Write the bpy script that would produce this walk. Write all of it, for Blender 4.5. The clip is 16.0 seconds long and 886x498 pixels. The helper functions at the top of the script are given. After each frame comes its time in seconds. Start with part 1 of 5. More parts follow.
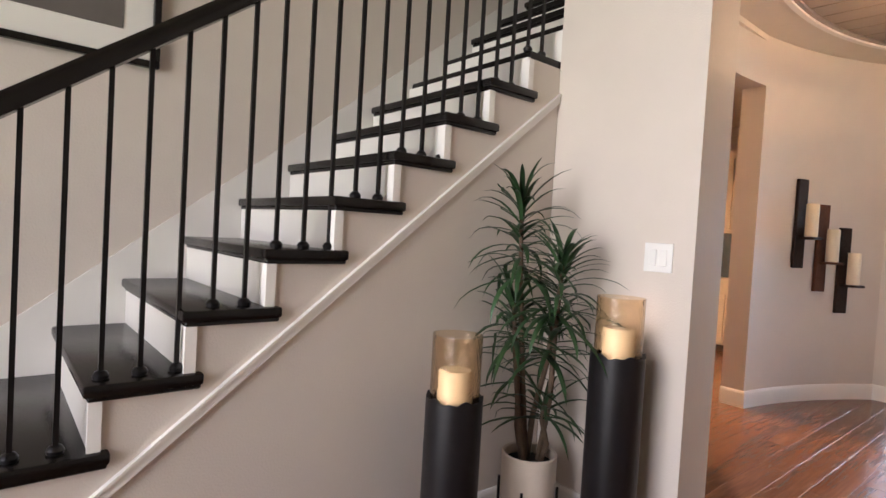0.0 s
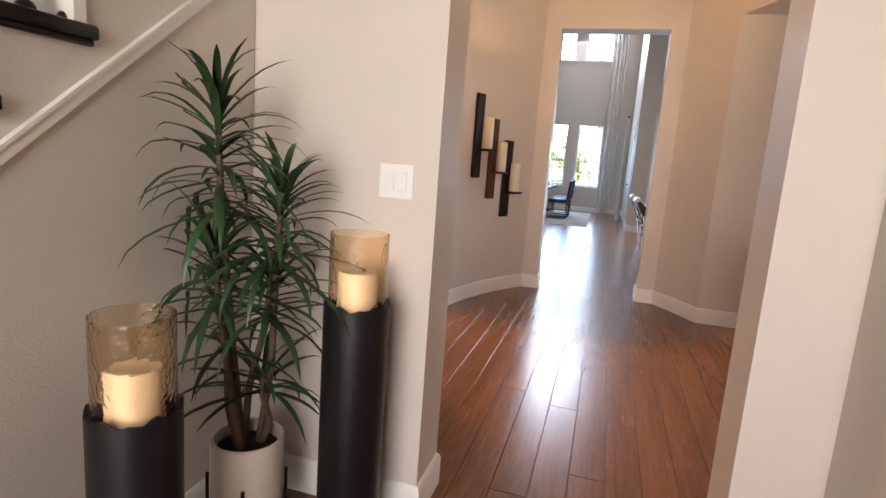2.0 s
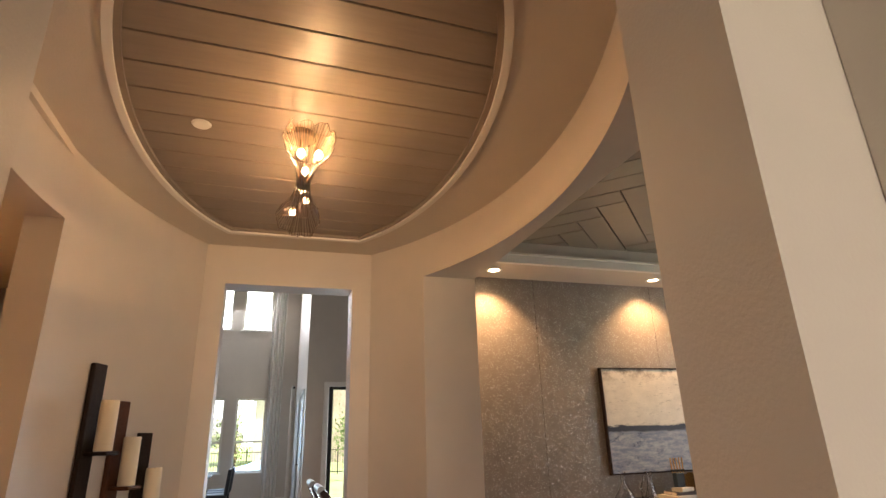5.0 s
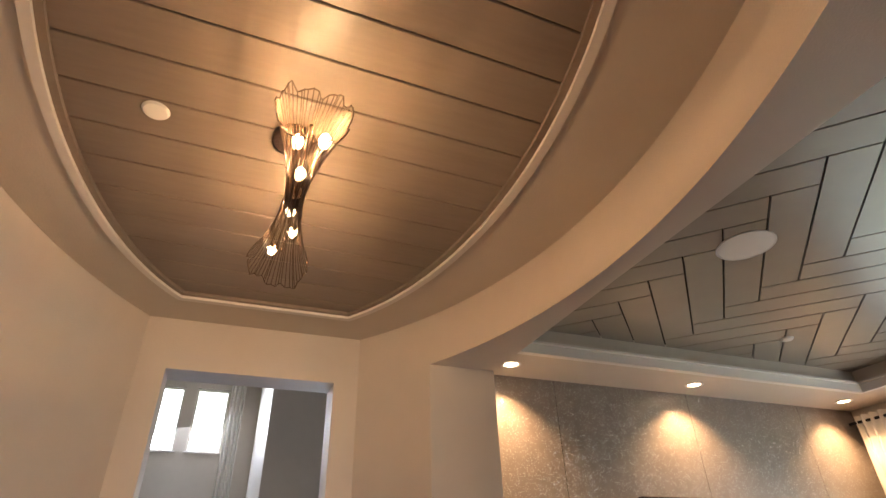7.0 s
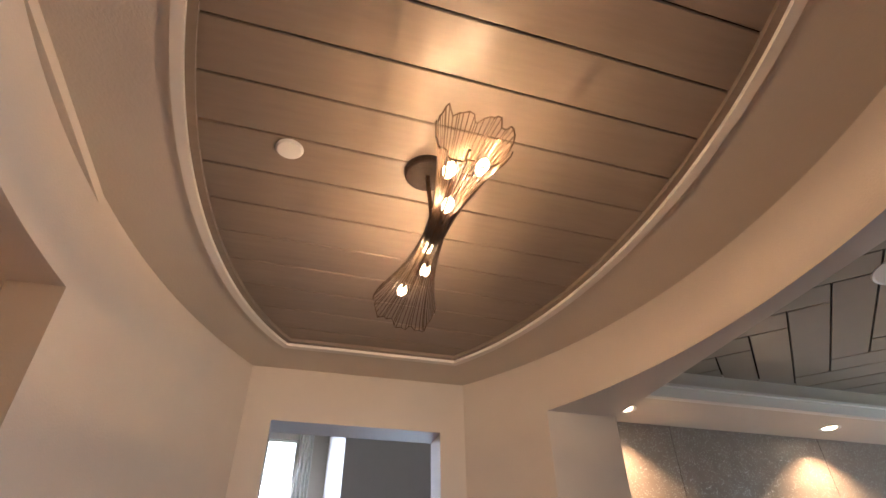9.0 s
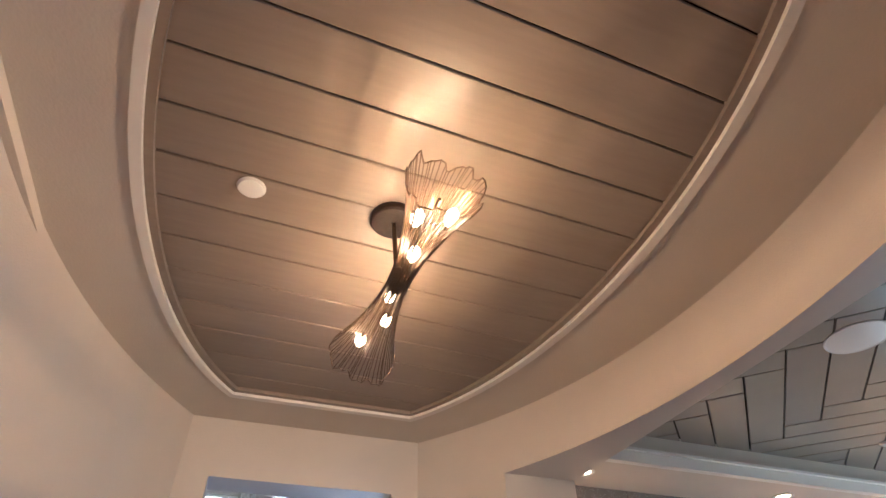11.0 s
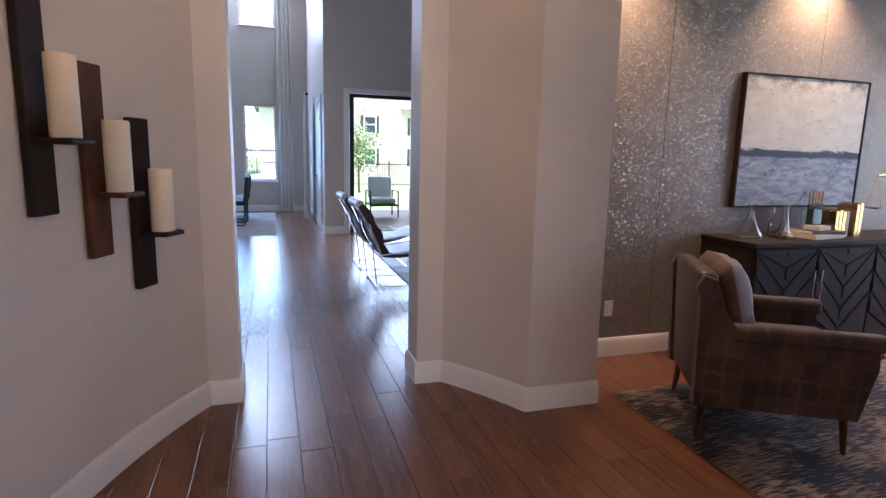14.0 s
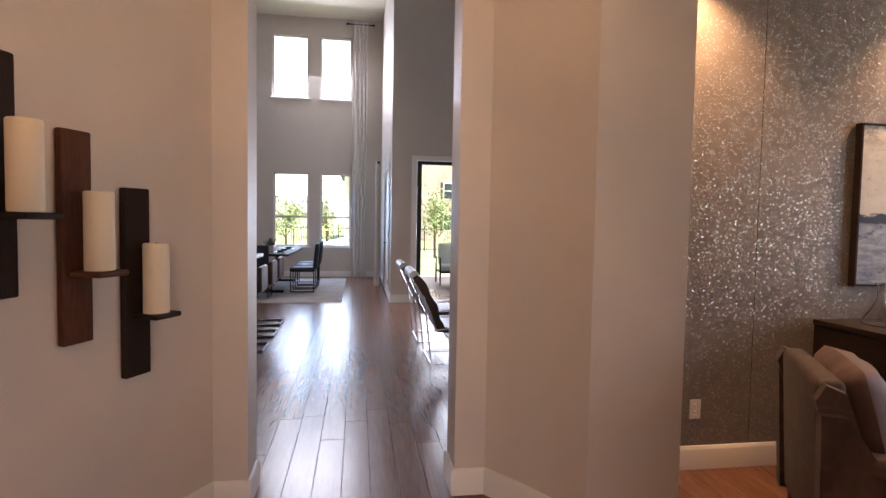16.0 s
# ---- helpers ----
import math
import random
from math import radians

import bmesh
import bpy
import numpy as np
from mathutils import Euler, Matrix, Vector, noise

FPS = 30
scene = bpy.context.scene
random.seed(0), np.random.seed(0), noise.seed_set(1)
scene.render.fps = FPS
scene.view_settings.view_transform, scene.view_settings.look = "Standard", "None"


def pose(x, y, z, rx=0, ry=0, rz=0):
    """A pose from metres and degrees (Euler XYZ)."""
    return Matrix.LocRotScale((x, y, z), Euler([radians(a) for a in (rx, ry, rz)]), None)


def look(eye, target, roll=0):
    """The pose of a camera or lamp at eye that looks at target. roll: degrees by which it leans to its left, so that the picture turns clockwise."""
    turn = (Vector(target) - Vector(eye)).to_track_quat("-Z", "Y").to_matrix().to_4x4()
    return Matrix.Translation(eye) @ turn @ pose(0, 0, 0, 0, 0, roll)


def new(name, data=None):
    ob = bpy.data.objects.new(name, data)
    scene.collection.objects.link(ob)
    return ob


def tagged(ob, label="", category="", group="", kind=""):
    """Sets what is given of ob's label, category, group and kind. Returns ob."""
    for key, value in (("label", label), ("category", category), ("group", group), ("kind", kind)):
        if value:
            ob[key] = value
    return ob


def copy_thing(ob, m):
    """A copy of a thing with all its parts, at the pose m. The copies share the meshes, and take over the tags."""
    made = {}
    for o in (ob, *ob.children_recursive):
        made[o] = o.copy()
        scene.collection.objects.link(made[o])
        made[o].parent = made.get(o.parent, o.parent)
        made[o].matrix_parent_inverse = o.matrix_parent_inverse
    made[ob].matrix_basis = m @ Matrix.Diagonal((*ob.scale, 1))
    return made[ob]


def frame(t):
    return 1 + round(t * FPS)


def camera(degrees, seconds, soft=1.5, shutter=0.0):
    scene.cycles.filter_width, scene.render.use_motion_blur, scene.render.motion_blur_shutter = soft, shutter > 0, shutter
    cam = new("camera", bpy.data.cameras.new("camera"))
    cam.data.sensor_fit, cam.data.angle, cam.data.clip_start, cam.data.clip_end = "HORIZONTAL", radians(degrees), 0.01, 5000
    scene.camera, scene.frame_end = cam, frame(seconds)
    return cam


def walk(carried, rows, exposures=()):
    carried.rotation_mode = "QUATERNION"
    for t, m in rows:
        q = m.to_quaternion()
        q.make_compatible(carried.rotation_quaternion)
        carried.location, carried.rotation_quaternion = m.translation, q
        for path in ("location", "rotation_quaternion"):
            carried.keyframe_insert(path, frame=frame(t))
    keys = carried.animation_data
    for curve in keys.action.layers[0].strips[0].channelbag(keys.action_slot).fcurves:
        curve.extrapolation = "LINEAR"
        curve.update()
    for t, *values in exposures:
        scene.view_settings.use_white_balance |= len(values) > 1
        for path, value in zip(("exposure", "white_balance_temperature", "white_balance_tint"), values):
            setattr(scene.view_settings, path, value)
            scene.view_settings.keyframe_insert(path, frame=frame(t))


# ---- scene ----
cam = camera(78.2, 16.0)
PATH = [
    (0, (0.467, 0.8, 1.304), (1.749, 2.334, 1.244), 3.3),
    (0.5, (0.642, 1.011, 1.269), (2.092, 2.386, 1.202), 3.4),
    (1, (0.738, 1.176, 1.219), (2.315, 2.316, 0.756), 3.8),
    (1.5, (0.78, 1.284, 1.276), (2.507, 2.119, 0.709), 4.5),
    (2, (0.828, 1.26, 1.348), (2.722, 1.809, 1.014), 4.2),
    (2.5, (1.01, 1.241, 1.422), (2.994, 1.44, 1.567), 2.3),
    (3, (1.24, 1.232, 1.463), (3.202, 1.174, 1.847), 0.3),
    (3.5, (1.447, 1.322, 1.432), (3.39, 1.118, 1.86), -0.7),
    (4, (1.649, 1.46, 1.455), (3.577, 1.133, 1.877), -1.2),
    (4.5, (1.821, 1.516, 1.464), (3.699, 1.022, 1.946), -1.6),
    (5, (2.087, 1.472, 1.468), (3.89, 0.901, 2.121), -1.7),
    (7.5, (3.251, 1.47, 1.55), (4.812, 0.879, 2.652), -1.5),
    (8, (3.328, 1.545, 1.574), (4.887, 1.027, 2.716), -0.8),
    (8.5, (3.356, 1.686, 1.579), (4.926, 1.237, 2.734), -0.7),
    (9, (3.374, 1.76, 1.605), (4.925, 1.321, 2.787), -0.8),
    (11.5, (3.456, 1.756, 1.644), (4.841, 1.185, 2.969), -0.8),
    (12, (3.496, 1.743, 1.588), (5.095, 1.034, 2.558), -0.5),
    (12.5, (3.521, 1.735, 1.515), (5.267, 0.95, 2.095), 0.4),
    (13, (3.572, 1.722, 1.453), (5.424, 0.996, 1.66), 1.5),
    (13.5, (3.595, 1.718, 1.403), (5.48, 1.063, 1.269), 1.6),
    (14, (3.587, 1.683, 1.406), (5.468, 1.089, 1.078), 1.3),
    (14.5, (3.678, 1.537, 1.429), (5.557, 0.952, 1.07), 0.8),
    (15, (3.792, 1.405, 1.441), (5.693, 0.822, 1.224), 0.9),
    (15.5, (3.859, 1.354, 1.431), (5.809, 0.928, 1.3), 0.8),
    (16, (3.977, 1.357, 1.439), (5.95, 1.047, 1.339), 1.0),
]
walk(cam, [(t, look(eye, target, roll)) for t, eye, target, roll in PATH], [(0.0, 2.0, 5800, 17), (1.5, 2.0, 6000, 19), (2.5, 1.62, 6700, 17), (3.0, 1.35, 7100, 18), (4.0, 1.3, 6900, 16), (5.0, 1.35, 7000, 16), (7.5, 1.4, 6300, 16), (9.0, 1.4, 5700, 16), (11.5, 1.65, 5100, 15), (12.0, 1.58, 4900, 15), (12.5, 1.47, 4700, 15), (13.5, 1.42, 4750, 21), (14.0, 1.45, 5200, 21), (14.5, 1.45, 5600, 24), (15.0, 1.45, 6000, 25), (16.0, 1.48, 6550, 27)])


# ---- world, sun, large lights ----
world = bpy.data.worlds.new("world")
scene.world = world
world.use_nodes = True
wn = world.node_tree
sky = wn.nodes.new("ShaderNodeTexSky")
sky.sky_type = "NISHITA"
sky.sun_disc = False
sky.sun_elevation = radians(52)
sky.sun_rotation = radians(200)
sky.air_density, sky.dust_density = 1.0, 7.0
wn.links.new(sky.outputs[0], wn.nodes["Background"].inputs[0])
wn.nodes["Background"].inputs[1].default_value = 0.15

sun = new("sun", bpy.data.lights.new("sun", "SUN"))
sun.data.energy, sun.data.angle, sun.data.color = 4.8, radians(0.6), (1.0, 0.95, 0.87)
sun.matrix_world = look((0, 0, 60), (14, 38, 0))
sun.location = (0, 0, 60)


def area_light(name, eye, target, w, h, watts, color):
    lamp = new(name, bpy.data.lights.new(name, "AREA"))
    lamp.data.shape, lamp.data.size, lamp.data.size_y = "RECTANGLE", w, h
    lamp.data.energy, lamp.data.color = watts, color
    lamp.matrix_world = look(eye, target)
    return lamp


def point_light(name, x, y, z, watts, color, radius=0.02):
    lamp = new(name, bpy.data.lights.new(name, "POINT"))
    lamp.data.energy, lamp.data.color, lamp.data.shadow_soft_size = watts, color, radius
    lamp.location = (x, y, z)
    return lamp


def spot_light(name, x, y, z, watts, color, degrees, radius=0.03):
    lamp = new(name, bpy.data.lights.new(name, "SPOT"))
    lamp.data.energy, lamp.data.color, lamp.data.shadow_soft_size = watts, color, radius
    lamp.data.spot_size, lamp.data.spot_blend = radians(degrees), 0.7
    lamp.location = (x, y, z)
    return lamp


DAY, WARM = (0.66, 0.83, 1.0), (1.0, 0.60, 0.28)
# skylight at the openings
area_light("daylight_front_door", (-2.3, 1.35, 1.85), (4.0, 1.35, 1.7), 2.2, 2.9, 20, (1.0, 0.91, 0.82)).data.spread = radians(100)
area_light("daylight_study_window", (5.0, -4.38, 1.55), (5.0, 0.0, 1.0), 2.2, 2.0, 13, DAY)
area_light("daylight_dining_low", (17.9, 2.45, 1.65), (10.0, 2.0, 0.0), 1.9, 1.8, 20, (0.32, 0.62, 1.0))
area_light("daylight_dining_high", (17.9, 2.45, 5.15), (9.0, 2.0, 0.0), 1.9, 1.6, 65, (0.80, 0.90, 1.0))
area_light("daylight_patio_door", (13.45, -1.35, 1.25), (9.0, 0.2, 0.4), 3.2, 2.3, 60, (0.66, 0.82, 1.0))

# ---- materials ----
MATS = {}


def link(nt, a, b):
    nt.links.new(a, b)


def mat(name, color, rough=0.6, metal=0.0, scale=12.0, vary=0.12, bump=0.15, bump_scale=None, stretch=(1, 1, 1), per_object=0.0, coat=0.0, second=None, spec=0.5):
    """A painted, wooden or woven surface: base colour broken at two scales, with fine relief."""
    m = bpy.data.materials.new(name)
    m.use_nodes = True
    nt = m.node_tree
    b = nt.nodes["Principled BSDF"]
    tc = nt.nodes.new("ShaderNodeTexCoord")
    mp = nt.nodes.new("ShaderNodeMapping")
    mp.inputs["Scale"].default_value = stretch
    link(nt, tc.outputs["Object"], mp.inputs[0])
    src = mp.outputs[0]
    if per_object:
        oi = nt.nodes.new("ShaderNodeObjectInfo")
        ge = nt.nodes.new("ShaderNodeNewGeometry")
        sm = nt.nodes.new("ShaderNodeMath")
        sm.operation = "ADD"
        link(nt, oi.outputs["Random"], sm.inputs[0])
        link(nt, ge.outputs["Random Per Island"], sm.inputs[1])
        sc = nt.nodes.new("ShaderNodeVectorMath")
        sc.operation = "SCALE"
        sc.inputs[0].default_value = (31, 17, 7)
        link(nt, sm.outputs[0], sc.inputs["Scale"])
        ad = nt.nodes.new("ShaderNodeVectorMath")
        link(nt, src, ad.inputs[0])
        link(nt, sc.outputs[0], ad.inputs[1])
        src = ad.outputs[0]
    n1 = nt.nodes.new("ShaderNodeTexNoise")
    n1.inputs["Scale"].default_value, n1.inputs["Detail"].default_value = scale, 6
    n2 = nt.nodes.new("ShaderNodeTexNoise")
    n2.inputs["Scale"].default_value, n2.inputs["Detail"].default_value = scale * 0.13, 3
    link(nt, src, n1.inputs[0])
    link(nt, src, n2.inputs[0])
    mix = nt.nodes.new("ShaderNodeMath")
    mix.operation = "ADD"
    link(nt, n1.outputs[0], mix.inputs[0])
    link(nt, n2.outputs[0], mix.inputs[1])
    val = mix.outputs[0]
    if per_object:
        pw = nt.nodes.new("ShaderNodeMath")
        pw.operation = "FRACT"
        link(nt, sm.outputs[0], pw.inputs[0])
        ps = nt.nodes.new("ShaderNodeMath")
        ps.operation = "MULTIPLY_ADD"
        ps.inputs[1].default_value = per_object
        link(nt, pw.outputs[0], ps.inputs[0])
        link(nt, val, ps.inputs[2])
        val = ps.outputs[0]
    ramp = nt.nodes.new("ShaderNodeValToRGB")
    lo = [c * (1 - vary) for c in color]
    hi = [min(1, c * (1 + vary)) for c in (second or color)]
    ramp.color_ramp.elements[0].position, ramp.color_ramp.elements[0].color = 0.0, (*lo, 1)
    ramp.color_ramp.elements[1].position, ramp.color_ramp.elements[1].color = 1.0, (*hi, 1)
    mr = nt.nodes.new("ShaderNodeMapRange")
    mr.inputs[1].default_value, mr.inputs[2].default_value = 0.65, 1.35 + per_object
    link(nt, val, mr.inputs[0])
    link(nt, mr.outputs[0], ramp.inputs[0])
    link(nt, ramp.outputs[0], b.inputs["Base Color"])
    b.inputs["Roughness"].default_value = rough
    rr = nt.nodes.new("ShaderNodeMapRange")
    rr.inputs[3].default_value, rr.inputs[4].default_value = max(0.02, rough - 0.07), min(1, rough + 0.07)
    link(nt, n1.outputs[0], rr.inputs[0])
    link(nt, rr.outputs[0], b.inputs["Roughness"])
    b.inputs["Metallic"].default_value = metal
    b.inputs["Coat Weight"].default_value = coat
    b.inputs["Specular IOR Level"].default_value = spec
    if bump:
        n3 = nt.nodes.new("ShaderNodeTexNoise")
        n3.inputs["Scale"].default_value, n3.inputs["Detail"].default_value = bump_scale or scale * 3, 4
        link(nt, src, n3.inputs[0])
        bp = nt.nodes.new("ShaderNodeBump")
        bp.inputs["Strength"].default_value, bp.inputs["Distance"].default_value = bump, 0.004
        link(nt, n3.outputs[0], bp.inputs["Height"])
        link(nt, bp.outputs[0], b.inputs["Normal"])
    MATS[name] = m
    return m


def glow(name, color, strength):
    m = bpy.data.materials.new(name)
    m.use_nodes = True
    b = m.node_tree.nodes["Principled BSDF"]
    b.inputs["Base Color"].default_value = (*color, 1)
    b.inputs["Emission Color"].default_value = (*color, 1)
    b.inputs["Emission Strength"].default_value = strength
    return m


def glass(name, color, rough=0.0, ior=1.45, bump=0.0):
    m = bpy.data.materials.new(name)
    m.use_nodes = True
    nt = m.node_tree
    b = nt.nodes["Principled BSDF"]
    b.inputs["Base Color"].default_value = (*color, 1)
    b.inputs["Transmission Weight"].default_value = 1.0
    b.inputs["Roughness"].default_value, b.inputs["IOR"].default_value = rough, ior
    if bump:
        tc = nt.nodes.new("ShaderNodeTexCoord")
        n = nt.nodes.new("ShaderNodeTexVoronoi")
        n.inputs["Scale"].default_value = 70
        bp = nt.nodes.new("ShaderNodeBump")
        bp.inputs["Strength"].default_value, bp.inputs["Distance"].default_value = bump, 0.003
        link(nt, tc.outputs["Object"], n.inputs[0])
        link(nt, n.outputs[0], bp.inputs["Height"])
        link(nt, bp.outputs[0], b.inputs["Normal"])
    return m


PAINT = mat("wall_paint", (0.62, 0.555, 0.49), 0.5, scale=6, vary=0.03, bump=0.33, bump_scale=130)
CEIL_PAINT = mat("ceiling_paint", (0.64, 0.58, 0.50), 0.7, scale=6, vary=0.03, bump=0.35, bump_scale=90)
TRIM = mat("white_trim", (0.78, 0.75, 0.70), 0.35, scale=5, vary=0.03, bump=0.04)
BLACK_WOOD = mat("black_stained_wood", (0.006, 0.005, 0.0045), 0.24, scale=10, vary=0.15, bump=0.03, stretch=(2, 14, 14), spec=0.3)
BLACK_METAL = mat("black_metal", (0.012, 0.011, 0.011), 0.35, 0.6, scale=30, vary=0.2, bump=0.05)
FLOOR_WOOD = mat("floor_wood", (0.125, 0.050, 0.024), 0.24, scale=9, vary=0.22, bump=0.10, bump_scale=26, stretch=(0.7, 9, 9), per_object=0.25, second=(0.19, 0.082, 0.040))
FLOOR_GAP = mat("floor_joint", (0.07, 0.030, 0.015), 0.5, vary=0.2)
PLANK_CEIL = mat("taupe_ceiling_plank", (0.25, 0.20, 0.16), 0.40, scale=7, vary=0.12, bump=0.12, bump_scale=20, stretch=(6, 0.8, 6), per_object=0.2)
PLANK_STUDY = mat("grey_ceiling_plank", (0.30, 0.27, 0.215), 0.35, scale=7, vary=0.1, bump=0.1, bump_scale=20, per_object=0.2)
DARK_GAP = mat("ceiling_joint", (0.012, 0.010, 0.009), 0.9, vary=0.2)
BLACK_BODY = mat("black_lacquered_wood", (0.008, 0.007, 0.008), 0.40, spec=0.35, scale=16, vary=0.35, bump=0.3, bump_scale=60, stretch=(3, 3, 14))
AMBER = glass("amber_glass", (0.93, 0.80, 0.63), 0.02, 1.35, 0.8)
CLEAR = glass("clear_glass", (0.98, 0.98, 0.98), 0.0)
PANE = glass("window_glass", (0.98, 0.99, 0.99), 0.0, 1.1)
WAX = mat("ivory_wax", (0.74, 0.64, 0.47), 0.5, scale=8, vary=0.04, bump=0.06)
BRONZE = mat("bronze_rod", (0.10, 0.065, 0.04), 0.35, 0.9, scale=40, vary=0.3, bump=0.05)
BULB = glow("lit_bulb", (1.0, 0.66, 0.32), 11)
LENS = glow("lit_downlight", (1.0, 0.74, 0.45), 12)
PLASTIC = mat("white_plastic", (0.78, 0.77, 0.74), 0.35, vary=0.02, bump=0.0)
CHROME = mat("chrome", (0.75, 0.75, 0.77), 0.12, 1.0, vary=0.03, bump=0.0)
BRASS = mat("brass", (0.62, 0.40, 0.16), 0.25, 1.0, vary=0.1, bump=0.03)
CERAMIC = mat("cream_ceramic", (0.66, 0.57, 0.47), 0.4, scale=20, vary=0.04, bump=0.05)
SOIL = mat("dark_soil", (0.02, 0.014, 0.01), 0.95, scale=60, vary=0.5, bump=0.9)
BARK = mat("brown_cane", (0.10, 0.065, 0.04), 0.8, scale=40, vary=0.4, bump=0.5)
LEAF = mat("green_leaf", (0.011, 0.028, 0.012), 0.40, scale=14, vary=0.35, bump=0.1, per_object=0.5, second=(0.035, 0.08, 0.028))
DARK_OAK = mat("dark_rough_wood", (0.020, 0.011, 0.007), 0.55, spec=0.2, scale=14, vary=0.45, bump=0.6, bump_scale=40, stretch=(6, 6, 1))
RED_OAK = mat("brown_rough_wood", (0.085, 0.032, 0.015), 0.5, spec=0.2, scale=14, vary=0.45, bump=0.6, bump_scale=40, stretch=(6, 6, 1))
VELVET = mat("taupe_velvet", (0.030, 0.018, 0.014), 0.55, scale=9, vary=0.6, bump=0.4, bump_scale=50, stretch=(1, 1, 0.5), second=(0.09, 0.055, 0.045))


def add_block_print(m):
    """Crushed velvet pressed into uneven blocks, dark fields with paler seams."""
    nt = m.node_tree
    b = nt.nodes["Principled BSDF"]
    old = b.inputs["Base Color"].links[0].from_socket
    tc = nt.nodes.new("ShaderNodeTexCoord")
    noise = nt.nodes.new("ShaderNodeTexNoise")
    noise.inputs["Scale"].default_value = 14
    link(nt, tc.outputs["Object"], noise.inputs[0])
    warp = nt.nodes.new("ShaderNodeVectorMath")
    warp.operation = "MULTIPLY_ADD"
    warp.inputs[1].default_value = (0.05, 0.05, 0.05)
    link(nt, noise.outputs["Color"], warp.inputs[0])
    swap = nt.nodes.new("ShaderNodeMapping")
    swap.inputs["Rotation"].default_value = (radians(-90), 0, 0)
    link(nt, tc.outputs["Object"], swap.inputs[0])
    link(nt, swap.outputs[0], warp.inputs[2])
    brick = nt.nodes.new("ShaderNodeTexBrick")
    brick.offset = 0.0
    for key, value in (("Scale", 1.0), ("Brick Width", 0.085), ("Row Height", 0.10), ("Mortar Size", 0.012), ("Mortar Smooth", 1.0)):
        brick.inputs[key].default_value = value
    brick.inputs["Color1"].default_value = (0.5, 0.5, 0.5, 1)
    brick.inputs["Color2"].default_value = (0.9, 0.9, 0.9, 1)
    brick.inputs["Mortar"].default_value = (1.1, 1.05, 1.0, 1)
    link(nt, warp.outputs[0], brick.inputs[0])
    mul = nt.nodes.new("ShaderNodeMix")
    mul.data_type, mul.blend_type = "RGBA", "MULTIPLY"
    mul.inputs[0].default_value = 1.0
    link(nt, old, mul.inputs[6])
    link(nt, brick.outputs[0], mul.inputs[7])
    link(nt, mul.outputs[2], b.inputs["Base Color"])


add_block_print(VELVET)
VELVET.node_tree.nodes["Principled BSDF"].inputs["Sheen Weight"].default_value = 0.05
VELVET_L = mat("brown_cushion_velvet", (0.050, 0.029, 0.024), 0.48, scale=7, vary=0.5, bump=0.4, bump_scale=40, stretch=(1, 1.6, 0.6), second=(0.14, 0.088, 0.075))
VELVET_L.node_tree.nodes["Principled BSDF"].inputs["Sheen Weight"].default_value = 0.05
CONSOLE_WOOD = mat("dark_taupe_oak", (0.016, 0.010, 0.007), 0.6, spec=0.2, scale=12, vary=0.3, bump=0.25, stretch=(2, 2, 9))
LEATHER = mat("brown_leather", (0.045, 0.020, 0.013), 0.5, spec=0.3, scale=18, vary=0.35, bump=0.3)
PALE_ROLL = mat("pale_grey_roll", (0.50, 0.48, 0.46), 0.35, scale=25, vary=0.3, bump=0.2)
NAVY = mat("dark_blue_upholstery", (0.018, 0.022, 0.032), 0.6, scale=30, vary=0.3, bump=0.2)
CURTAIN = mat("white_linen", (0.74, 0.71, 0.66), 0.8, scale=40, vary=0.06, bump=0.15)
CURTAIN.node_tree.nodes["Principled BSDF"].inputs["Transmission Weight"].default_value = 0.0
MARBLE = mat("white_stone", (0.75, 0.74, 0.72), 0.25, scale=5, vary=0.06, bump=0.02)
CABINET_PAINT = mat("cream_cabinet_paint", (0.60, 0.52, 0.42), 0.45, vary=0.03, bump=0.03)
GREY_RUG = mat("pale_grey_rug", (0.36, 0.32, 0.29), 0.95, scale=25, vary=0.25, bump=0.6, bump_scale=150)
GRASS = mat("lawn_grass", (0.20, 0.28, 0.11), 0.95, scale=3, vary=0.4, bump=0.8, bump_scale=40)
CONCRETE = mat("patio_concrete", (0.45, 0.43, 0.40), 0.85, scale=6, vary=0.12, bump=0.2)
SIDING = mat("pale_siding", (0.60, 0.58, 0.54), 0.8, scale=3, vary=0.08, bump=0.1)
STONE = mat("tan_fieldstone", (0.52, 0.46, 0.38), 0.85, scale=5, vary=0.35, bump=0.5, per_object=0.4)
SHINGLE = mat("grey_shingles", (0.20, 0.21, 0.23), 0.9, scale=20, vary=0.25, bump=0.4)
BLUE_CUSHION = mat("pale_blue_cushion", (0.38, 0.47, 0.52), 0.9, scale=30, vary=0.1, bump=0.2)
BEIGE_CUSHION = mat("beige_cushion", (0.58, 0.49, 0.38), 0.9, scale=30, vary=0.1, bump=0.2)
PAPER = mat("book_paper", (0.62, 0.57, 0.48), 0.8, scale=40, vary=0.1, bump=0.2)
BOOK_DARK = mat("dark_book_cloth", (0.05, 0.045, 0.045), 0.6, vary=0.2)
PRINT_GREY = mat("grey_print", (0.13, 0.115, 0.105), 0.5, scale=4, vary=0.35, bump=0.0)
DARK_GLASS = mat("dark_window_glass", (0.05, 0.07, 0.09), 0.08, vary=0.1, bump=0.0)


